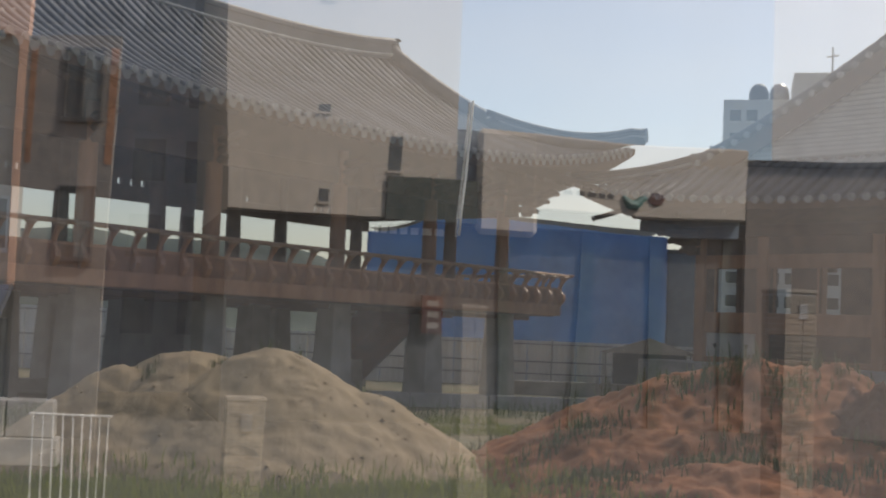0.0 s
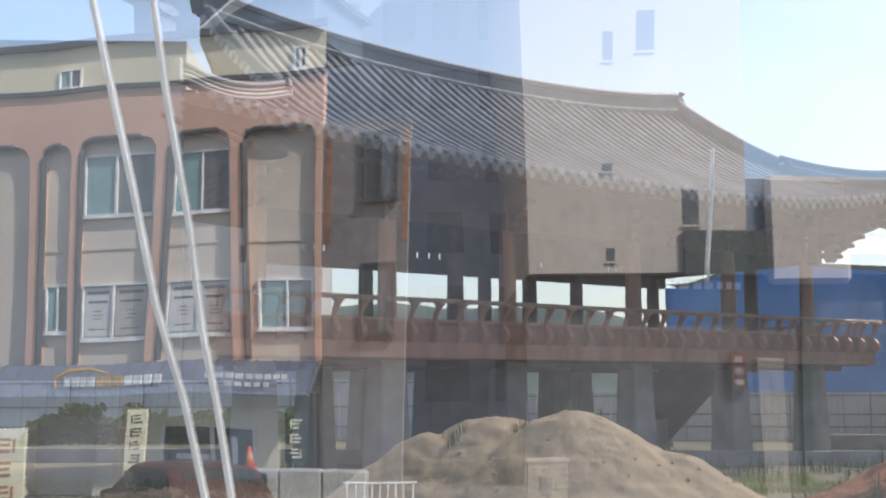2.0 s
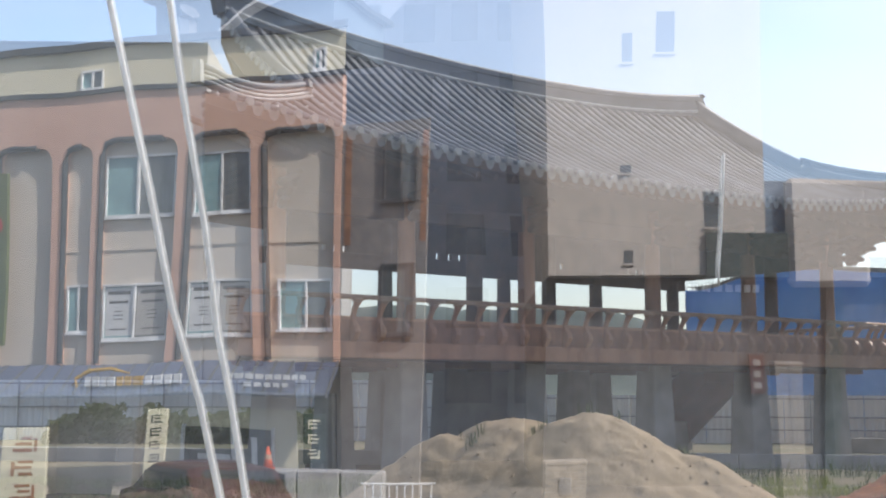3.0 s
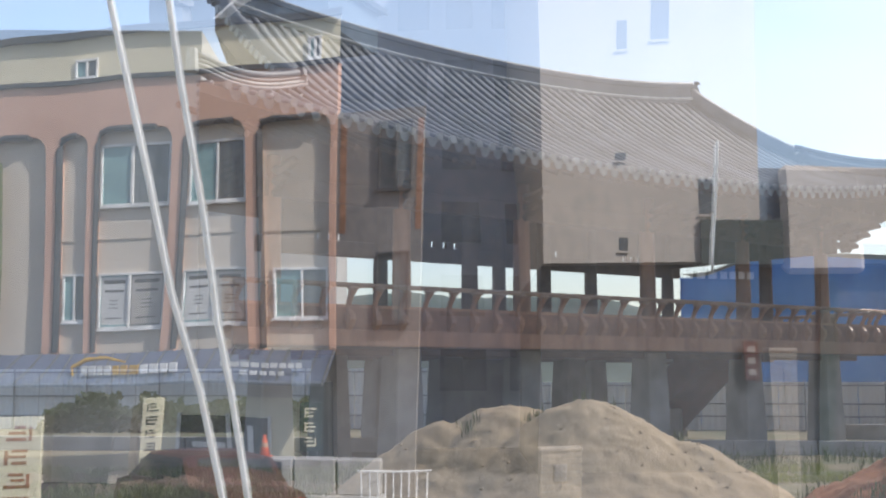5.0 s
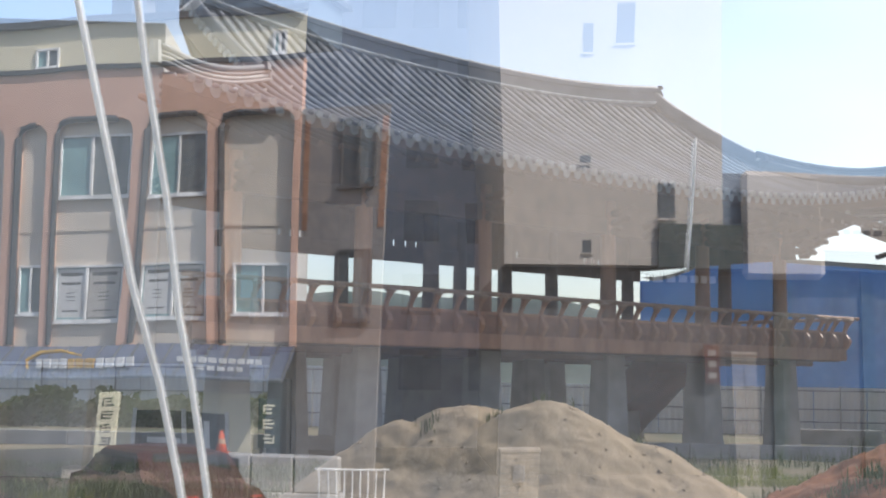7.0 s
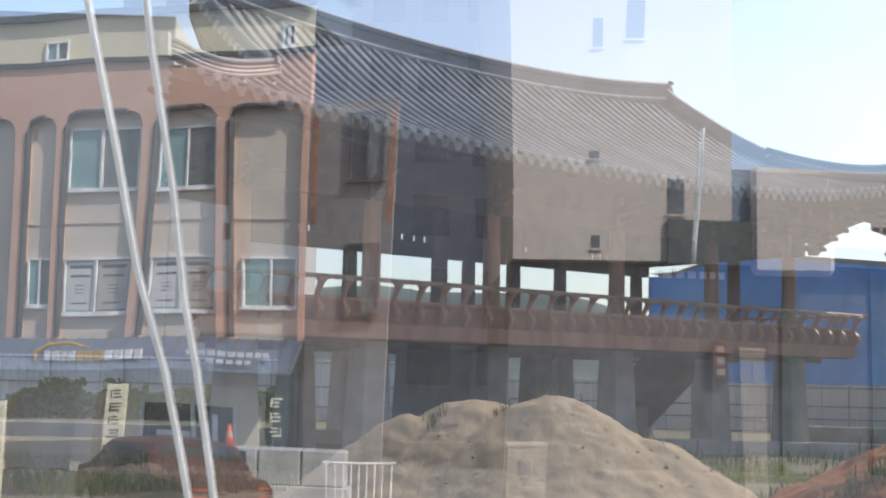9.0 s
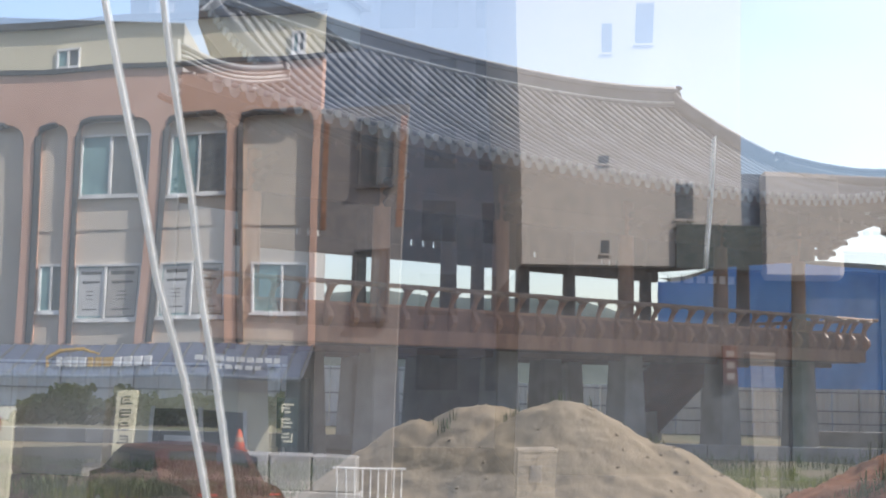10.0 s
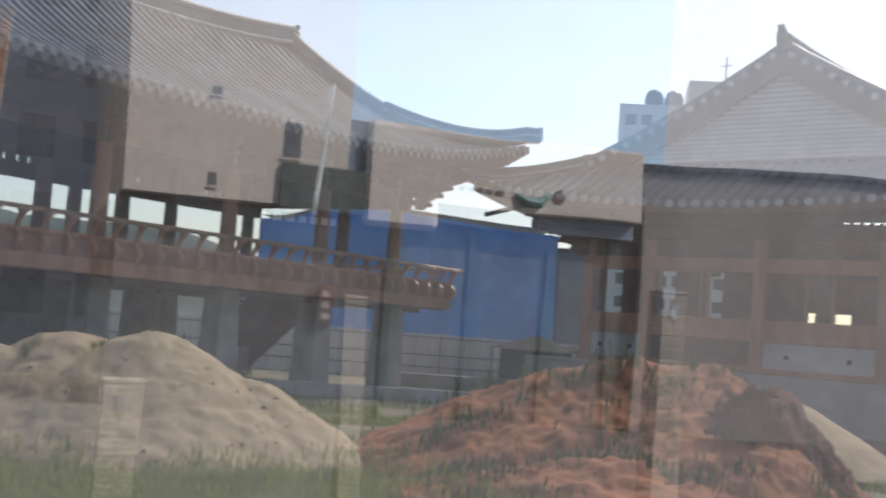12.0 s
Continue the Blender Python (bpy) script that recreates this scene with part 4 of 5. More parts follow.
# ---- apartment tower far off ----
def tower():
    t = thing("apartment_tower", pose(66.4, 134.6, 0, 0, 0, -28), "white apartment tower with rows of square windows", "building")
    part("wall", box(1.4, 0, 0, 20, 14, 30.9), M_TOWER, t)
    part("side_block", box(-0.1, 1.5, 0, 1.4, 12, 25.6), M_TOWER, t)
    part("roof_block", box(9.5, 2, 30.9, 20, 12, 34.5), M_TOWER, t)
    wmesh = put_mesh("window", box(0, -0.05, 0, 1.25, 0.2, 1.35), M_GLASSDARK)
    smesh = put_mesh("window_sill", box(-0.06, -0.14, -0.1, 1.31, 0, 0), M_WHITEFRAME)
    for r in range(10):
        for c, x in enumerate((2.2, 4.1, 7.0, 8.9, 11.8, 13.7, 16.2, 18)):
            w = part("window", wmesh, M_GLASSDARK, t)
            w.matrix_local = pose(x, 0, 28.3 - r * 2.75)
            part("window_sill", smesh, M_WHITEFRAME, w)
    for i, x in enumerate((4.9, 7.3)):
        part("water_tank", lathe([(1.15, 30.9), (1.2, 32.3), (0.95, 33.1), (0.5, 33.5)], 14, at=(x + 0.6, 4)), M_TRIM_SHADE if i == 0 else M_STEEL, t, "round roof water tank", True)
    part("antenna", tube([(14, 4, 34.5), (14, 4, 38)], 0.12, 5), M_STEEL, t)
    part("antenna_arm", tube([(13.3, 4, 36.8), (14.8, 4, 37)], 0.08, 5), M_STEEL, t)


tower()


def dark_block():
    """Shaded building behind the pavilion."""
    t = thing("shaded_building", pose(-32, 66, 0, 0, 0, 2), "tall plain building in deep shade behind the pavilion", "building")
    part("wall", box(18.6, 0, 0, 26.0, 12, 17.2, 0.05), M_BLOCK, t)
    part("parapet", box(18.61, -0.2, 17.2, 26.2, 12.2, 17.6, 0.05), M_BLOCK, t)
    part("tall_wing", box(-14, -0.5, 0, 18.6, 12, 20.8, 0.05), M_BLOCK, t)


dark_block()


def hill():
    bm = sheet(lambda x, y: (x, 400 + y, max(-1, (30 + 9 * fbm(x * 0.006, 1.5, 2) + 2.5 * fbm(x * 0.06, y * 0.05, 3)) * (1 - 0.75 * smooth(60, 190, x)) * smooth(0, 90, y))), lin(-420, 420, 140), lin(0, 140, 16))
    tagged(new("backdrop_hill", put_mesh("backdrop_hill", bm, M_HILL, True)), "low wooded hill far behind the site", "hill", kind="structure")


hill()

# ---- the street side behind the camera, seen in the glass ----
STREET = -0.8


def window_unit(parent, x0, z0, x1, z1, y, paper=False, panes=(M_PANE, M_PANEGREY), seed=1, frame_mat=M_WHITEFRAME):
    f = part("window", box(x0, y - 0.1, z0, x1, y - 0.06, z1), M_PANEDARK, parent, "sliding window with white frame")
    t = 0.065
    for a, b, c, d in ((x0, z0, x1, z0 + t), (x0, z1 - t, x1, z1), (x0, z0 + t, x0 + t, z1 - t), (x1 - t, z0 + t, x1, z1 - t), ((x0 + x1) / 2 - t / 2, z0 + t, (x0 + x1) / 2 + t / 2, z1 - t)):
        part("window_frame", box(a, y - 0.06, b, c, y + 0.01, d, 0.006), frame_mat, f)
    m = (x0 + x1) / 2
    part("pane", box(x0 + t, y - 0.058, z0 + t, m - t / 2, y - 0.045, z1 - t), panes[0], f)
    part("pane", box(m + t / 2, y - 0.058, z0 + t, x1 - t, y - 0.045, z1 - t), panes[1], f)
    part("window_sill", box(x0 - 0.05, y - 0.05, z0 - 0.06, x1 + 0.05, y + 0.05, z0, 0.008), frame_mat, f)
    if paper:
        for k, (a, b) in enumerate(((x0 + t + 0.03, m - 0.05), (m + 0.06, x1 - t - 0.05))):
            p = part("poster", box(a, y - 0.044, z0 + 0.12, b, y - 0.04, z1 - 0.1), M_PAPER if k == 0 else M_PAPERDIM, f, "printed poster in the window")
            w = b - a
            for i, (zz, ww, hh) in enumerate(((0.86, 0.8, 0.07), (0.68, 0.7, 0.05), (0.5, 0.3, 0.02), (0.42, 0.35, 0.02), (0.34, 0.3, 0.02), (0.12, 0.6, 0.03))):
                h = z1 - z0 - 0.22
                c = (a + b) / 2
                part("print_bar", box(c - w * ww / 2, y - 0.0395, z0 + 0.12 + h * zz, c + w * ww / 2, y - 0.037, z0 + 0.12 + h * (zz + hh)), M_INK, f)


def wall_with_arches(x0, x1, z0, z1, bays, y0, y1, r):
    """Front layer with openings that have rounded upper corners, as one mesh of strips."""
    bm = bmesh.new()
    edges = [x0] + [e for b in bays for e in b[:2]] + [x1]
    for k in range(0, len(edges), 2):
        box(edges[k], y0, z0, edges[k + 1], y1, z1, bm=bm)
    for a, b, top in bays:
        # spandrel above the opening with round corners
        pts = [(a, z1), (a, top - r)] + [(a + r - r * math.cos(t), top - r + r * math.sin(t)) for t in lin(0.01, math.pi / 2, 6)]
        pts += [(b - r + r * math.sin(t), top - r + r * math.cos(t)) for t in lin(0, math.pi / 2 - 0.01, 6)] + [(b, top - r), (b, z1)]
        f = [bm.verts.new((x, y1, z)) for x, z in pts]
        g = [bm.verts.new((x, y0, z)) for x, z in pts]
        n = len(pts)
        for k in range(1, n - 2):
            # fan strips up to the top edge
            t0, t1 = bm.verts.new((pts[k][0], y1, z1)), bm.verts.new((pts[k + 1][0], y1, z1))
            if pts[k + 1][0] - pts[k][0] > 1e-4:
                bm.faces.new((f[k], f[k + 1], t1, t0))
            bm.faces.new((f[k], g[k], g[k + 1], f[k + 1]))
    return bm


def wedge(x0, x1, y, z1, z0=0.0, depth=9.0, back=0.5):
    """A block whose plan narrows towards the back."""
    bm = bmesh.new()
    plan = [(x0, y), (x1, y), (x1 - 5.0, y - depth), (x0 + back, y - depth)]
    lo = [bm.verts.new((a, b, z0)) for a, b in plan]
    hi = [bm.verts.new((a, b, z1)) for a, b in plan]
    bm.faces.new(lo[::-1])
    bm.faces.new(hi)
    for k in range(4):
        bm.faces.new((lo[k], lo[(k + 1) % 4], hi[(k + 1) % 4], hi[k]))
    return bm


def brown_building():
    t = thing("shop_building", pose(-2.64, -25.2, STREET, 0, 0, 19.27), "terracotta and taupe shop building with blue awning", "building")
    part("core", wedge(-13.5, 0.0, -0.22, 10.35), M_BEIGE, t, "taupe plastered wall")
    bays = [(-12.6, -10.3, 9.2), (-10.1, -8.75, 9.2), (-8.4, -7.42, 9.2), (-7.1, -5.05, 9.28), (-4.68, -2.6, 9.28), (-2.25, -0.2, 9.25)]
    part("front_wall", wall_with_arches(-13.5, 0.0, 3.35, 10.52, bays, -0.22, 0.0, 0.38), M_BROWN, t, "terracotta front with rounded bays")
    for a, b, top in bays:
        # dark line standing in for the recess shadow on its left and top
        part("bay_reveal_shade", tube([(a + 0.02, -0.02, 3.4), (a + 0.02, -0.02, top - 0.38), (a + 0.13, -0.02, top - 0.1), (a + 0.4, -0.02, top - 0.02), (b - 0.4, -0.02, top - 0.02)], 0.085, 6), M_TRIM_SHADE, t)
    part("cornice", wedge(-13.6, 0.1, 0.08, 10.64, 10.52), M_TRIM_SHADE, t, "dark coping strip")
    part("top_storey", wedge(-13.4, 0.0, -0.1, 11.75, 10.64), M_CREAM, t, "cream painted top storey")
    part("roof_coping", wedge(-13.5, 0.1, 0.05, 11.92, 11.75), M_TRIM_SHADE, t)
    window_unit(t, -7.97, 10.66, -7.19, 11.2, -0.04)
    window_unit(t, -1.0, 10.7, -0.6, 11.3, -0.04)
    part("roof_hut", box(-6.2, -4.5, 11.9, -0.8, -0.9, 13.1), M_GREYSHEET, t, "grey roof shed with lean-to")
    part("roof_hut_cover", box(-6.4, -4.7, 13.1, -0.6, -0.7, 13.25), M_TRIM_SHADE, t)
    part("lean_to", tube([(-4.0, -0.6, 12.0), (-0.4, -0.6, 13.9)], 0.16, 4), M_WHITEFRAME, t)
    part("vent_pipe", tube([(-5.2, -0.6, 11.9), (-5.2, -0.6, 12.5), (-5.0, -0.5, 12.7)], 0.3, 8), M_STEEL, t)
    window_unit(t, -7.05, 7.23, -5.14, 8.88, -0.15, seed=2)
    window_unit(t, -4.6, 7.17, -2.66, 8.81, -0.15, seed=3)
    window_unit(t, -8.3, 4.2, -7.45, 5.48, -0.15)
    window_unit(t, -7.02, 4.0, -5.12, 5.46, -0.15, True, seed=4)
    window_unit(t, -4.62, 4.0, -2.66, 5.44, -0.15, True, seed=5)
    window_unit(t, -2.0, 4.14, -0.3, 5.42, -0.15, seed=6)
    for a, b, top in bays[2:]:
        part("floor_band", box(a, -0.21, 6.35, b, -0.19, 6.42), M_BEIGE, t)
    # awning with standing seams
    bm = bmesh.new()
    a = [(-10.2, 0.05, 3.36), (0.0, 0.05, 3.36), (0.0, 0.85, 2.6), (-10.2, 0.85, 2.6)]
    v = [bm.verts.new(p) for p in a] + [bm.verts.new((p[0], p[1] - 0.02, p[2] - 0.08)) for p in a]
    for f in ((0, 1, 2, 3), (7, 6, 5, 4), (0, 4, 5, 1), (1, 5, 6, 2), (2, 6, 7, 3), (3, 7, 4, 0)):
        bm.faces.new([v[i] for i in f])
    aw = part("awning", bm, M_AWNING, t, "slate blue standing seam awning")
    for i in range(22):
        x = -10.1 + i * 0.48
        part("seam", tube([(x, 0.06, 3.38), (x, 0.86, 2.62)], 0.034, 4), M_TRIM_SHADE, aw)
    part("gutter", tube([(-10.2, 0.9, 2.56), (0, 0.9, 2.56)], 0.06, 6), M_STEEL, aw)
    # sign letters on the awning as plain blocks
    s = part("sign_arc", tube([(-7.2, 0.75, 2.78), (-7.3, 0.66, 3.0), (-6.9, 0.55, 3.2), (-6.2, 0.5, 3.25), (-5.6, 0.55, 3.12)], [0.03, 0.05, 0.06, 0.05, 0.02], 6), M_YELLOW, aw, "golden arc of the shop sign")
    x = -6.9
    r = random.Random(8)
    for i in range(11):
        w = r.uniform(0.16, 0.26)
        part("sign_letter", box(x, 0.72, 2.8, x + w, 0.78, 3.04, 0.01), M_YELLOW if 4 <= i <= 6 else M_WHITEFRAME, aw)
        x += w + 0.06
    for i in range(9):
        part("sign_letter", box(-2.9 + i * 0.25, 0.72, 2.92, -2.72 + i * 0.25, 0.76, 3.04), M_WHITEFRAME, aw)
    for i in range(5):
        part("sign_letter", box(-2.4 + i * 0.25, 0.8, 2.74, -2.24 + i * 0.25, 0.83, 2.84), M_WHITEFRAME, aw)
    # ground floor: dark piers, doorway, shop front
    # shop front near-black: the shade under the awning is its colour
    part("shop_front", wedge(-13.4, -0.1, -0.6, 3.3), M_TRIM_SHADE, t)
    part("porch", box(-5.0, -0.6, 0, -1.0, -0.1, 2.2), M_CREAM, t, "pale plastered entrance surround")
    dr = part("door", box(-4.3, -0.1, 0, -2.1, -0.05, 1.7), M_PANEDARK, t, "glazed double shop door")
    for x in (-4.34, -3.2, -2.12):
        part("door_frame", box(x - 0.04, -0.08, 0, x + 0.04, 0.0, 1.76), M_WHITEFRAME, dr)
    for i, z in enumerate((0.7, 0.9)):
        part("print_bar", box(-4.0, -0.045, z, -3.4 + 0.1 * i, -0.04, z + 0.14), M_WHITEFRAME, dr)
    part("print_bar", box(-2.75, -0.045, 0.5, -2.6, -0.04, 1.5), M_WHITEFRAME, dr)
    for x in (-5.9, -8.8, -0.5):
        part("pier", box(x - 0.3, -0.6, 0, x + 0.3, 0.1, 2.6), M_TRIM_SHADE if x > -1 else M_BEIGE, t)
    # side wing, darker and set back
    part("wing", box(0.005, -0.12, 0, 2.3, -0.03, 9.2), M_DARKGREY, t, "dark narrow side wing")
    for x in (0.2, 2.2):
        part("wing_rib", box(x - 0.08, -0.03, 6.2, x + 0.08, -0.015, 8.9), M_BOARD, t)
    for z in (4.0, 7.2):
        window_unit(t, 1.1, z, 2.0, z + 1.7, 0.05, panes=(M_PANEDARK, M_PANEGREY), frame_mat=M_TRIM_SHADE)
    # upright green banner at the far corner
    b = part("banner", box(-10.65, 0.02, 3.9, -9.75, 0.1, 8.5), M_GREENSIGN, t, "tall olive green banner sign")
    for i in range(6):
        part("print_bar", box(-10.45, 0.1, 4.4 + i * 0.68, -9.95, 0.11, 4.8 + i * 0.68), M_TRIM_SHADE, b)
    part("banner_dot", tube([(-10.2, 0.1, 7.1), (-10.2, 0.12, 7.1)], 0.35, 16), M_RED, b)


brown_building()


def beige_building():
    t = thing("beige_building", pose(2.45, -29.2, STREET), "tall pale beige building with few small windows", "building")
    part("main_block", box(0, -12, 5.85, 6.3, 0, 24), M_BEIGETOWER, t)
    part("side_block", box(6.3, -12, 5.85, 15.4, -0.3, 8.5), M_GREYSHEET, t, "grey-blue clad side block")
    part("fascia_panel", box(6.95, -0.3, 5.55, 9.0, 0.1, 8.55, 0.15), M_BEIGETOWER, t, "blank pale rounded panel")
    part("fascia_sign", box(8.7, -0.3, 6.35, 15.45, 0.06, 8.54, 0.05), M_BEIGETOWER, t, "long pale fascia with a small painted mark")
    part("sign_mark", tube([(11.5, 0.1, 6.95), (11.75, 0.1, 6.72), (12.0, 0.1, 6.7), (12.3, 0.1, 6.98)], [0.06, 0.16, 0.17, 0.07], 8), M_TEALMARK, t, "teal leaf-shaped mark")
    part("sign_mark", tube([(12.6, 0.06, 6.93), (12.6, 0.1, 6.93)], 0.2, 14), M_CARRED, t, "round red mark")
    for i in range(5):
        part("sign_letter", box(9.6 + i * 0.34, 0.06, 6.85, 9.82 + i * 0.34, 0.09, 6.98), M_TRIM_SHADE, t)
    # recessed storey near-black, with the shade below the fascia painted in
    part("ground_floor", box(0, -12, 0, 16, -0.8, 5.85), M_TRIM_SHADE, t)
    part("green_canopy", box(4.45, -0.8, 5.8, 6.93, 0.12, 7.0), M_DARKGREEN, t, "dark green shop canopy")
    for i in range(7):
        part("sign_letter", box(4.2 + i * 0.3, -0.79, 5.45, 4.4 + i * 0.3, -0.7, 5.65), M_WHITEFRAME, t)
    for x0, z0, x1, z1 in ((4.45, 7.15, 4.85, 8.12), (2.1, 8.7, 2.45, 8.92), (2.25, 6.18, 2.55, 6.55), (2.1, 11.85, 2.42, 12.7), (3.15, 12.1, 3.7, 13.3), (2.1, 15, 2.5, 16), (3.2, 15.2, 3.7, 16.4)):
        w = part("window", box(x0, -0.05, z0, x1, 0.012, z1), M_PANEDARK, t)
        part("window_sill", box(x0 - 0.04, 0, z0 - 0.06, x1 + 0.04, 0.06, z0), M_BEIGETOWER, w)
    sg = part("hanging_sign", box(5.7, -0.7, 2.6, 6.2, -0.55, 3.7, 0.01), M_CARRED, t, "red hanging sign with white writing")
    for i in range(3):
        part("print_bar", box(5.82, -0.55, 2.75 + i * 0.32, 6.08, -0.54, 2.92 + i * 0.32), M_MIDGREY, sg)
    for x in (8.2, 10.6, 13, 15.2):
        part("pier", box(x - 0.2, -0.79, 0, x + 0.2, -0.7, 6.1), M_DARKGREEN, t)
    k = thing("grey_commercial_building", pose(18.6, -29.4, STREET, 0, 0, 20), "long plain grey commercial building on the street", "building")
    part("wall", box(-0.5, -10, 0, 34, 0, 8.1, 0.03), M_MIDGREY, k)
    # added storeys, replacing bright sky in the glass over the hall gable
    part("added_upper_storeys", wedge(0.2, 34, -0.2, 22.0, 8.3, 9.0, 9.0), M_UPPER, k, "plain pale upper storeys added to dim the reflected sky")
    part("coping", box(-0.6, -10.1, 8.1, 34.1, 0.1, 8.3, 0.02), M_TRIM_SHADE, k)
    g = thing("slate_building", pose(-0.9, -44, STREET), "dark slate-blue clad building in the street gap", "building")
    part("wall", box(-4, -6, 0, 5, 0, 20.0), M_SLATEBLUE, g)
    part("roof", box(-4.2, -6.2, 20.0, 5.2, 0.2, 20.3), M_TRIM_SHADE, g)
    for r in range(6):
        for c in range(4):
            part("window", box(-3.2 + c * 2.1, -0.02, 2.2 + r * 2.9, -1.9 + c * 2.1, 0.03, 3.8 + r * 2.9), M_SLATEPANE, g)


beige_building()


# ---- street furniture ----
def sign_board(x, y, w, h, label, material, seed, ink, up=0.1, board=M_SIGNCREAM):
    t = thing("sign_board", pose(x, y, STREET, 0, 0, 180), label, "sign")
    part("board", box(-w / 2, -0.05, up, w / 2, 0.05, up + h, 0.01), board, t)
    for s in (-1, 1):
        part("foot", box(s * w * 0.3 - 0.04, -0.2, 0, s * w * 0.3 + 0.04, 0.2, up), M_TRIM_SHADE, t)
    r = random.Random(seed)
    n = max(3, int(h / w / 0.62))
    for i in range(n):
        z, g = up + 0.1 + i * (h - 0.12) / n, (h - 0.12) / n
        for a, b in ((0.02, 0.16), (0.3, 0.42), (0.54, 0.66)):
            x0, x1 = -w * r.uniform(0.1, 0.3), w * r.uniform(0.1, 0.3)
            part("print_bar", box(x0, -0.056, z + g * a, x1, -0.052, z + g * b), ink, t)
        x0 = w * r.choice((-0.26, 0.2))
        part("print_bar", box(x0, -0.06, z + g * 0.02, x0 + w * 0.07, -0.0565, z + g * 0.62), ink, t)


sign_board(-5.57, -19.0, 0.38, 1.62, "tall narrow cream sign with dark writing", M_SIGNCREAM, 3, M_INK, 0.68)
sign_board(-3.18, -23.7, 0.6, 1.1, "dark shop board with pale writing", M_TRIM_SHADE, 9, M_SIGNCREAM, 1.05, M_DARKGREEN)
sign_board(-8.1, -19.0, 0.62, 1.9, "cream sign board with brown writing", M_SIGNCREAM, 5, M_BOARD)


def car(m, paint, label):
    t = thing("car", m, label, "car")
    prof_ = [(-2.0, 0.35), (-2.05, 0.75), (-1.75, 0.88), (-1.15, 0.92), (-0.65, 1.36), (0.75, 1.40), (1.35, 0.98), (1.95, 0.9), (2.05, 0.6), (2.0, 0.32)]
    bm = bmesh.new()
    sec = []
    for y, s in ((-0.82, 0.97), (-0.7, 1.0), (0.7, 1.0), (0.82, 0.97)):
        sec.append([bm.verts.new((x, y * (0.86 if z > 1.2 else 1), z * s)) for x, z in prof_])
    for a, b in zip(sec, sec[1:]):
        for k in range(len(prof_)):
            j = (k + 1) % len(prof_)
            bm.faces.new((a[k], a[j], b[j], b[k]))
    bm.faces.new(sec[0])
    bm.faces.new(sec[-1])
    part("body", bm, paint, t)
    for s in (-1, 1):
        for x0, x1 in ((-0.85, 0.0), (0.08, 0.85)):
            part("side_window", box(x0, s * 0.80 - 0.01, 0.95, x1, s * 0.80 + 0.01, 1.27), M_GLASSDARK, t)
    for x, k in ((-0.93, -1), (1.08, 1)):
        bm = bmesh.new()
        z0, z1 = 0.97, 1.33
        d = 0.2 if k < 0 else 0.26
        v = [bm.verts.new(p) for p in ((x - d * 0.5 * -k * -1 + k * d * 0.55, -0.6, z0), (x + k * d * 0.55, 0.6, z0), (x - k * d * 0.75, 0.55, z1), (x - k * d * 0.75, -0.55, z1))]
        bm.faces.new(v)
        bmesh.ops.solidify(bm, geom=bm.faces[:], thickness=0.03)
        part("windscreen", bm, M_GLASSDARK, t)
    for x in (-1.3, 1.3):
        for s in (-1, 1):
            w = part("wheel", tube([(x, s * 0.68, 0.31), (x, s * 0.84, 0.31)], 0.31, 16), M_TYRE, t)
            part("rim", tube([(x, s * 0.83, 0.31), (x, s * 0.855, 0.31)], 0.19, 12), M_STEEL, w)
    for s in (-1, 1):
        part("headlight", box(1.9, s * 0.6 - 0.16, 0.62, 2.03, s * 0.6 + 0.16, 0.76, 0.02), M_WHITEFRAME, t)
        part("tail_light", box(-2.04, s * 0.62 - 0.13, 0.62, -1.97, s * 0.62 + 0.13, 0.78, 0.02), M_RED, t)
    part("bumper", box(1.95, -0.75, 0.35, 2.1, 0.75, 0.5, 0.03), M_TRIM_SHADE, t)


car(pose(-4.1, -16.7, STREET + 0.01, 0, 0, 236), M_CARRED, "small red car parked on the street")
car(pose(-8.2, -14.5, STREET + 0.01, 0, 0, 80), M_BLACK, "black car parked on the street")


def cone_marker(x, y, z):
    t = thing("traffic_cone", pose(x, y, z), "orange traffic cone standing on the stone planter", "cone")
    part("base", box(-0.15, -0.15, 0, 0.15, 0.15, 0.03, 0.008), M_ORANGE, t)
    part("cone", lathe([(0.12, 0.03), (0.08, 0.2), (0.025, 0.42)], 12), M_ORANGE, t, "", True)
    part("band", lathe([(0.088, 0.18), (0.066, 0.27)], 12), M_RAIL, t)


def planter():
    t = thing("stone_planter", pose(-2.6, -19.4, STREET, 0, 0, 3), "long grey stone planter on the kerb", "planter")
    for i in range(3):
        part("stone", box(-1.4 + i * 0.95, -0.3, 0.5, -0.48 + i * 0.95, 0.3, 1.18, 0.03), M_CONC, t)
    part("plinth", box(-1.5, -0.35, 0, 1.5, 0.35, 0.5, 0.02), M_CONC, t)


planter()
cone_marker(-3.75, -19.4, STREET + 1.18)


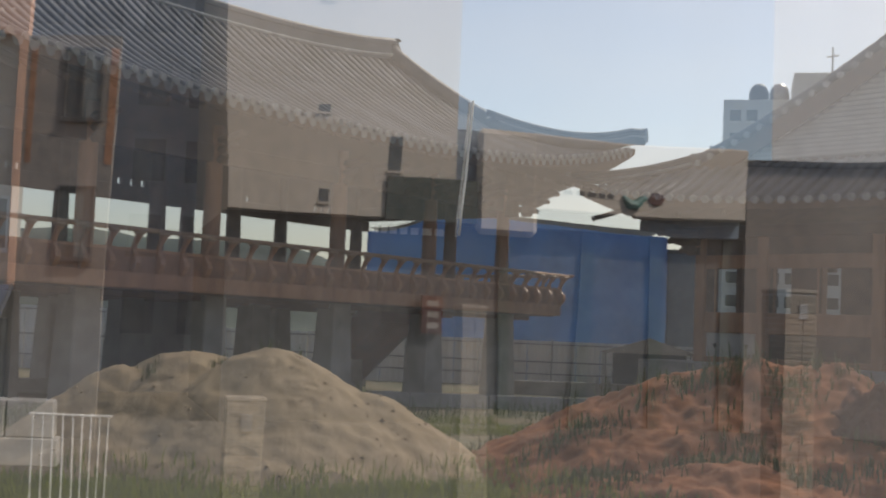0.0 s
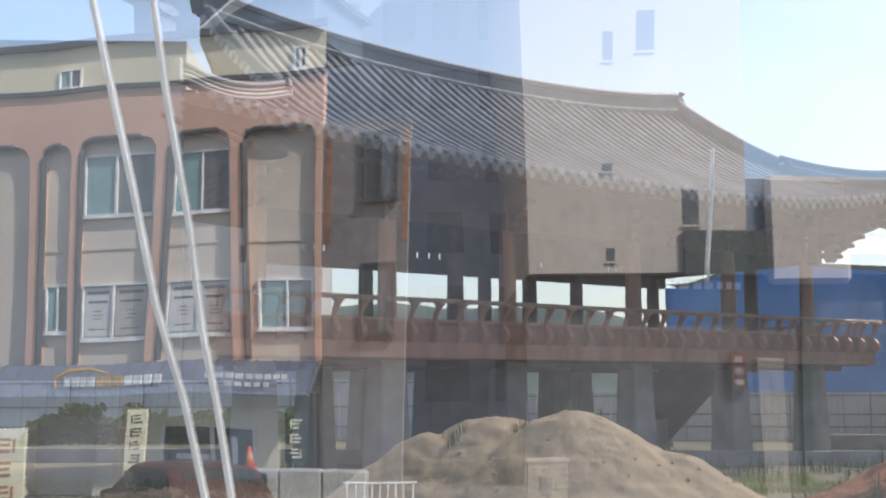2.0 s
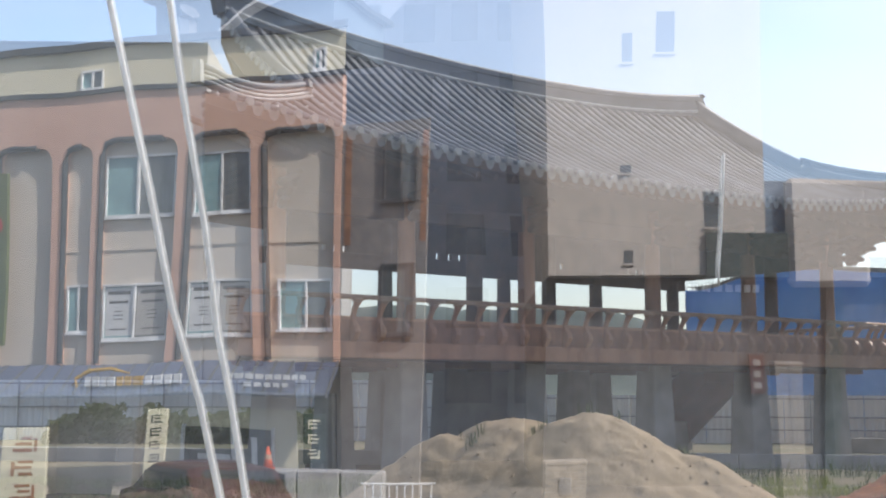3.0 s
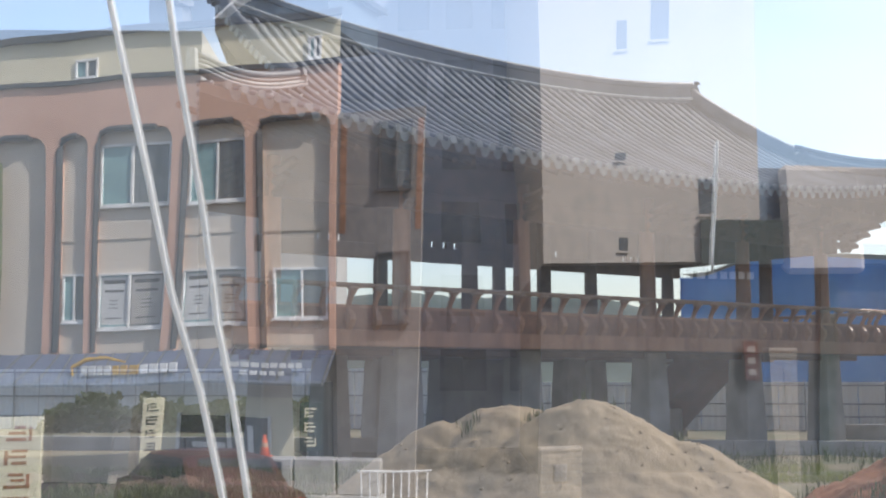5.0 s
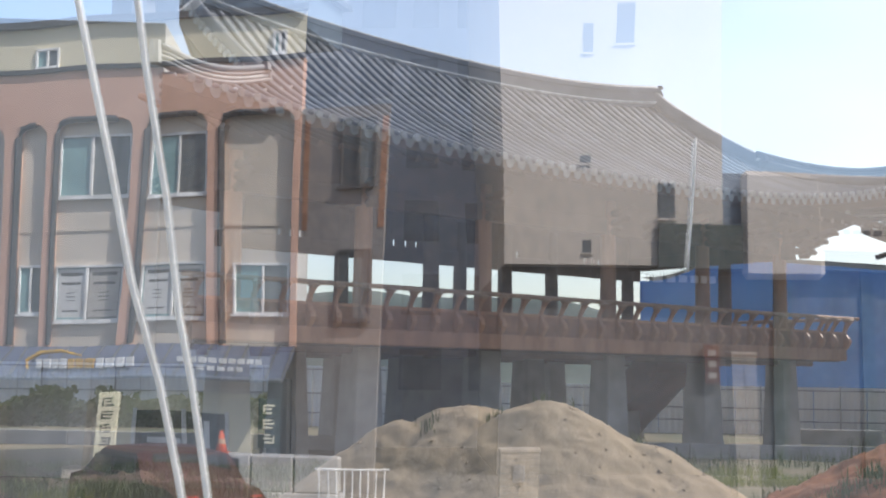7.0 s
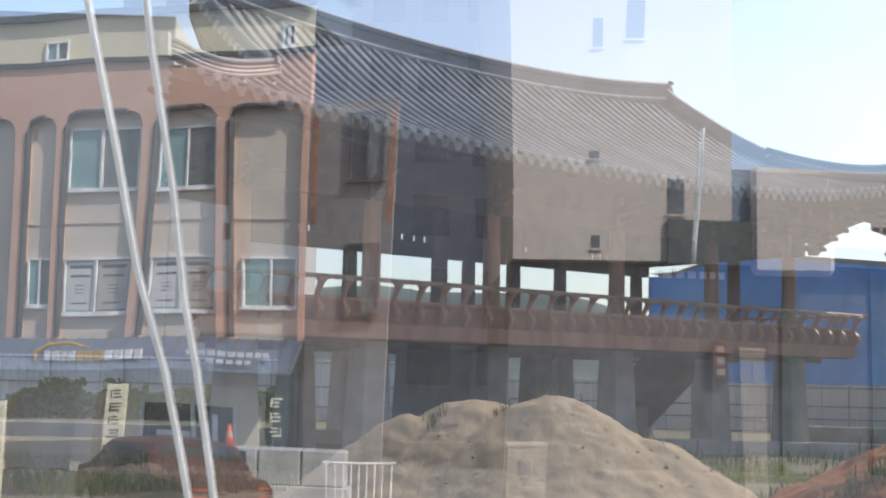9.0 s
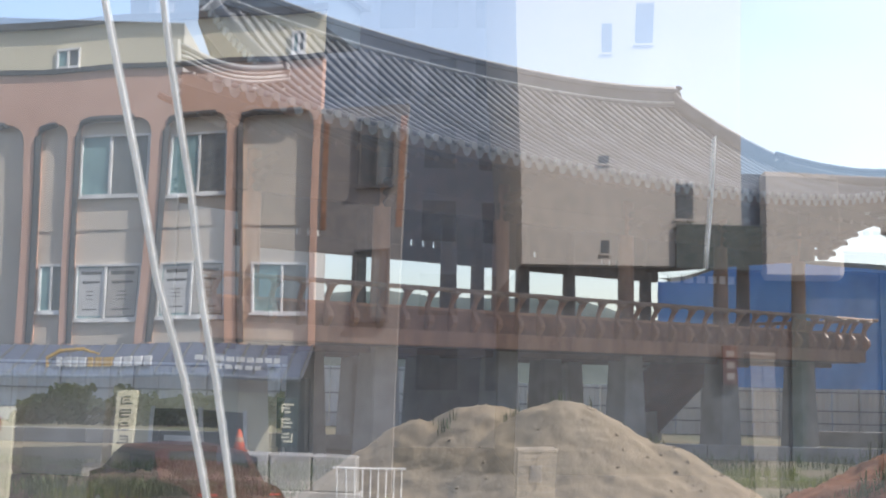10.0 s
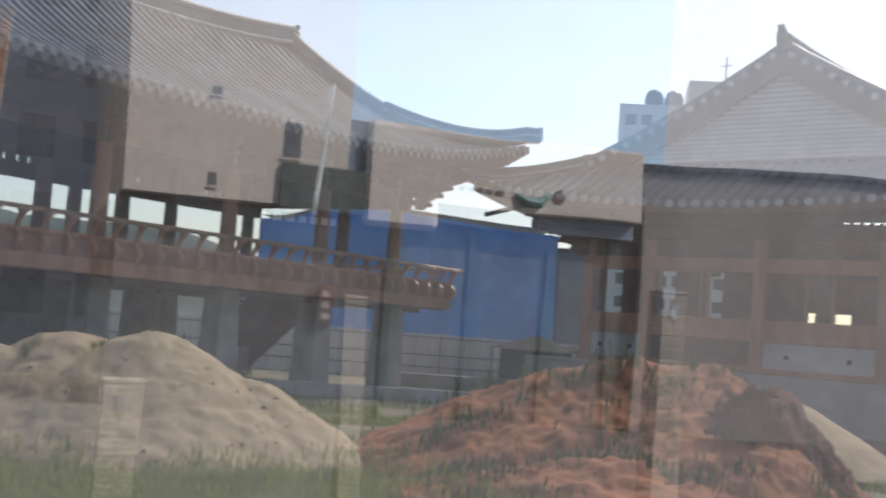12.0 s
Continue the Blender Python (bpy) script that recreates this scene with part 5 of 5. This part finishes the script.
# pale brick gate pillars and a white railing near the street
def pillar(x, y, w, h):
    t = thing("brick_pillar", pose(x, y, ground_height(x, y)), "pale glazed brick gate pillar", "pillar", "gate pillars")
    part("core", box(-w / 2 + 0.012, -w / 2 + 0.012, -0.1, w / 2 - 0.012, w / 2 - 0.012, h), M_CONC, t)
    course = 0.075
    me = put_mesh("brick", box(-w / 4 + 0.005, -w / 2, 0.004, w / 4 - 0.005, w / 2, course - 0.006), M_WHITETILE)
    for i in range(int(h / course)):
        for s in (-1, 1):
            part("brick", me, M_WHITETILE, t).matrix_local = pose(s * w / 4, 0, i * course)
    part("cap", box(-w / 2 - 0.005, -w / 2 - 0.005, h, w / 2 + 0.005, w / 2 + 0.005, h + 0.05, 0.01), M_WHITETILE, t)
    if w > 0.4:
        part("plaque", box(-w * 0.15, w / 2, h - 0.34, w * 0.15, w / 2 + 0.02, h - 0.14, 0.006), M_STEEL, t, "small dull metal plaque")


pillar(1.32, -10.2, 0.48, 1.8)
pillar(4.05, -10.2, 0.36, 3.0)
pillar(8.45, -10.2, 0.5, 3.4)


def railing():
    t = thing("white_railing", pose(-1.02, -10.2, ground_height(0, -10.2)), "low white metal railing", "railing")
    for i in range(9):
        part("bar", tube([(i * 0.115, 0, 0), (i * 0.115, 0, 1.62)], 0.012, 6), M_WHITEFRAME, t)
    for z in (0.15, 1.6):
        part("rail", tube([(-0.05, 0, z), (0.97, 0, z)], 0.016, 6), M_WHITEFRAME, t)


railing()


# ---- glass screen before the camera ----
def glass_screen():
    t = thing("glass_screen", pose(0, 2.4, 0), "large half-reflecting glass screen in a steel frame", "glass screen")
    xs, zs = lin(-2.6, 3.4, 121), lin(0.2, 4.2, 81)
    bm = sheet(lambda x, z: (x, 0.0011 * fbm(x * 2.6, z * 0.7, 3, 2), z), xs, zs)
    g = part("glass_pane", bm, M_GLASS, t, "slightly wavy reflecting pane", True)
    g.visible_shadow = False
    for x in (-2.64, 3.44):
        part("frame_post", box(x - 0.04, -0.05, -0.1, x + 0.04, 0.05, 4.28, 0.005), M_STEEL, t)
    for z in (0.16, 4.24):
        part("frame_rail", box(-2.6, -0.05, z - 0.04, 3.4, 0.05, z + 0.04, 0.005), M_STEEL, t)
    # pale cords taped to the pane
    for pts, r in (
        ([(-0.72, 2.9), (-0.67, 2.66), (-0.63, 2.49), (-0.58, 2.28), (-0.53, 2.05), (-0.47, 1.86), (-0.43, 1.69), (-0.38, 1.45)], 0.005),
        ([(-0.60, 2.9), (-0.55, 2.66), (-0.52, 2.47), (-0.47, 2.21), (-0.44, 2.0), (-0.41, 1.86), (-0.38, 1.69), (-0.34, 1.45)], 0.005),
        ([(0.545, 2.35), (0.541, 2.28), (0.536, 2.2), (0.53, 2.13), (0.528, 2.09)], 0.002),
    ):
        c = part("cord", tube([(x, -0.012, z) for x, z in pts], r * 0.34, 8), M_CORE, t, "white plastic cord stuck to the glass", True)
        # wider see-through tube added to imitate the cord's blurred halo
        part("cord_halo", tube([(x, -0.012, z) for x, z in pts], r * 1.15, 10), M_CORD_HALO, c, "faint pale halo around the cord", True)


glass_screen()
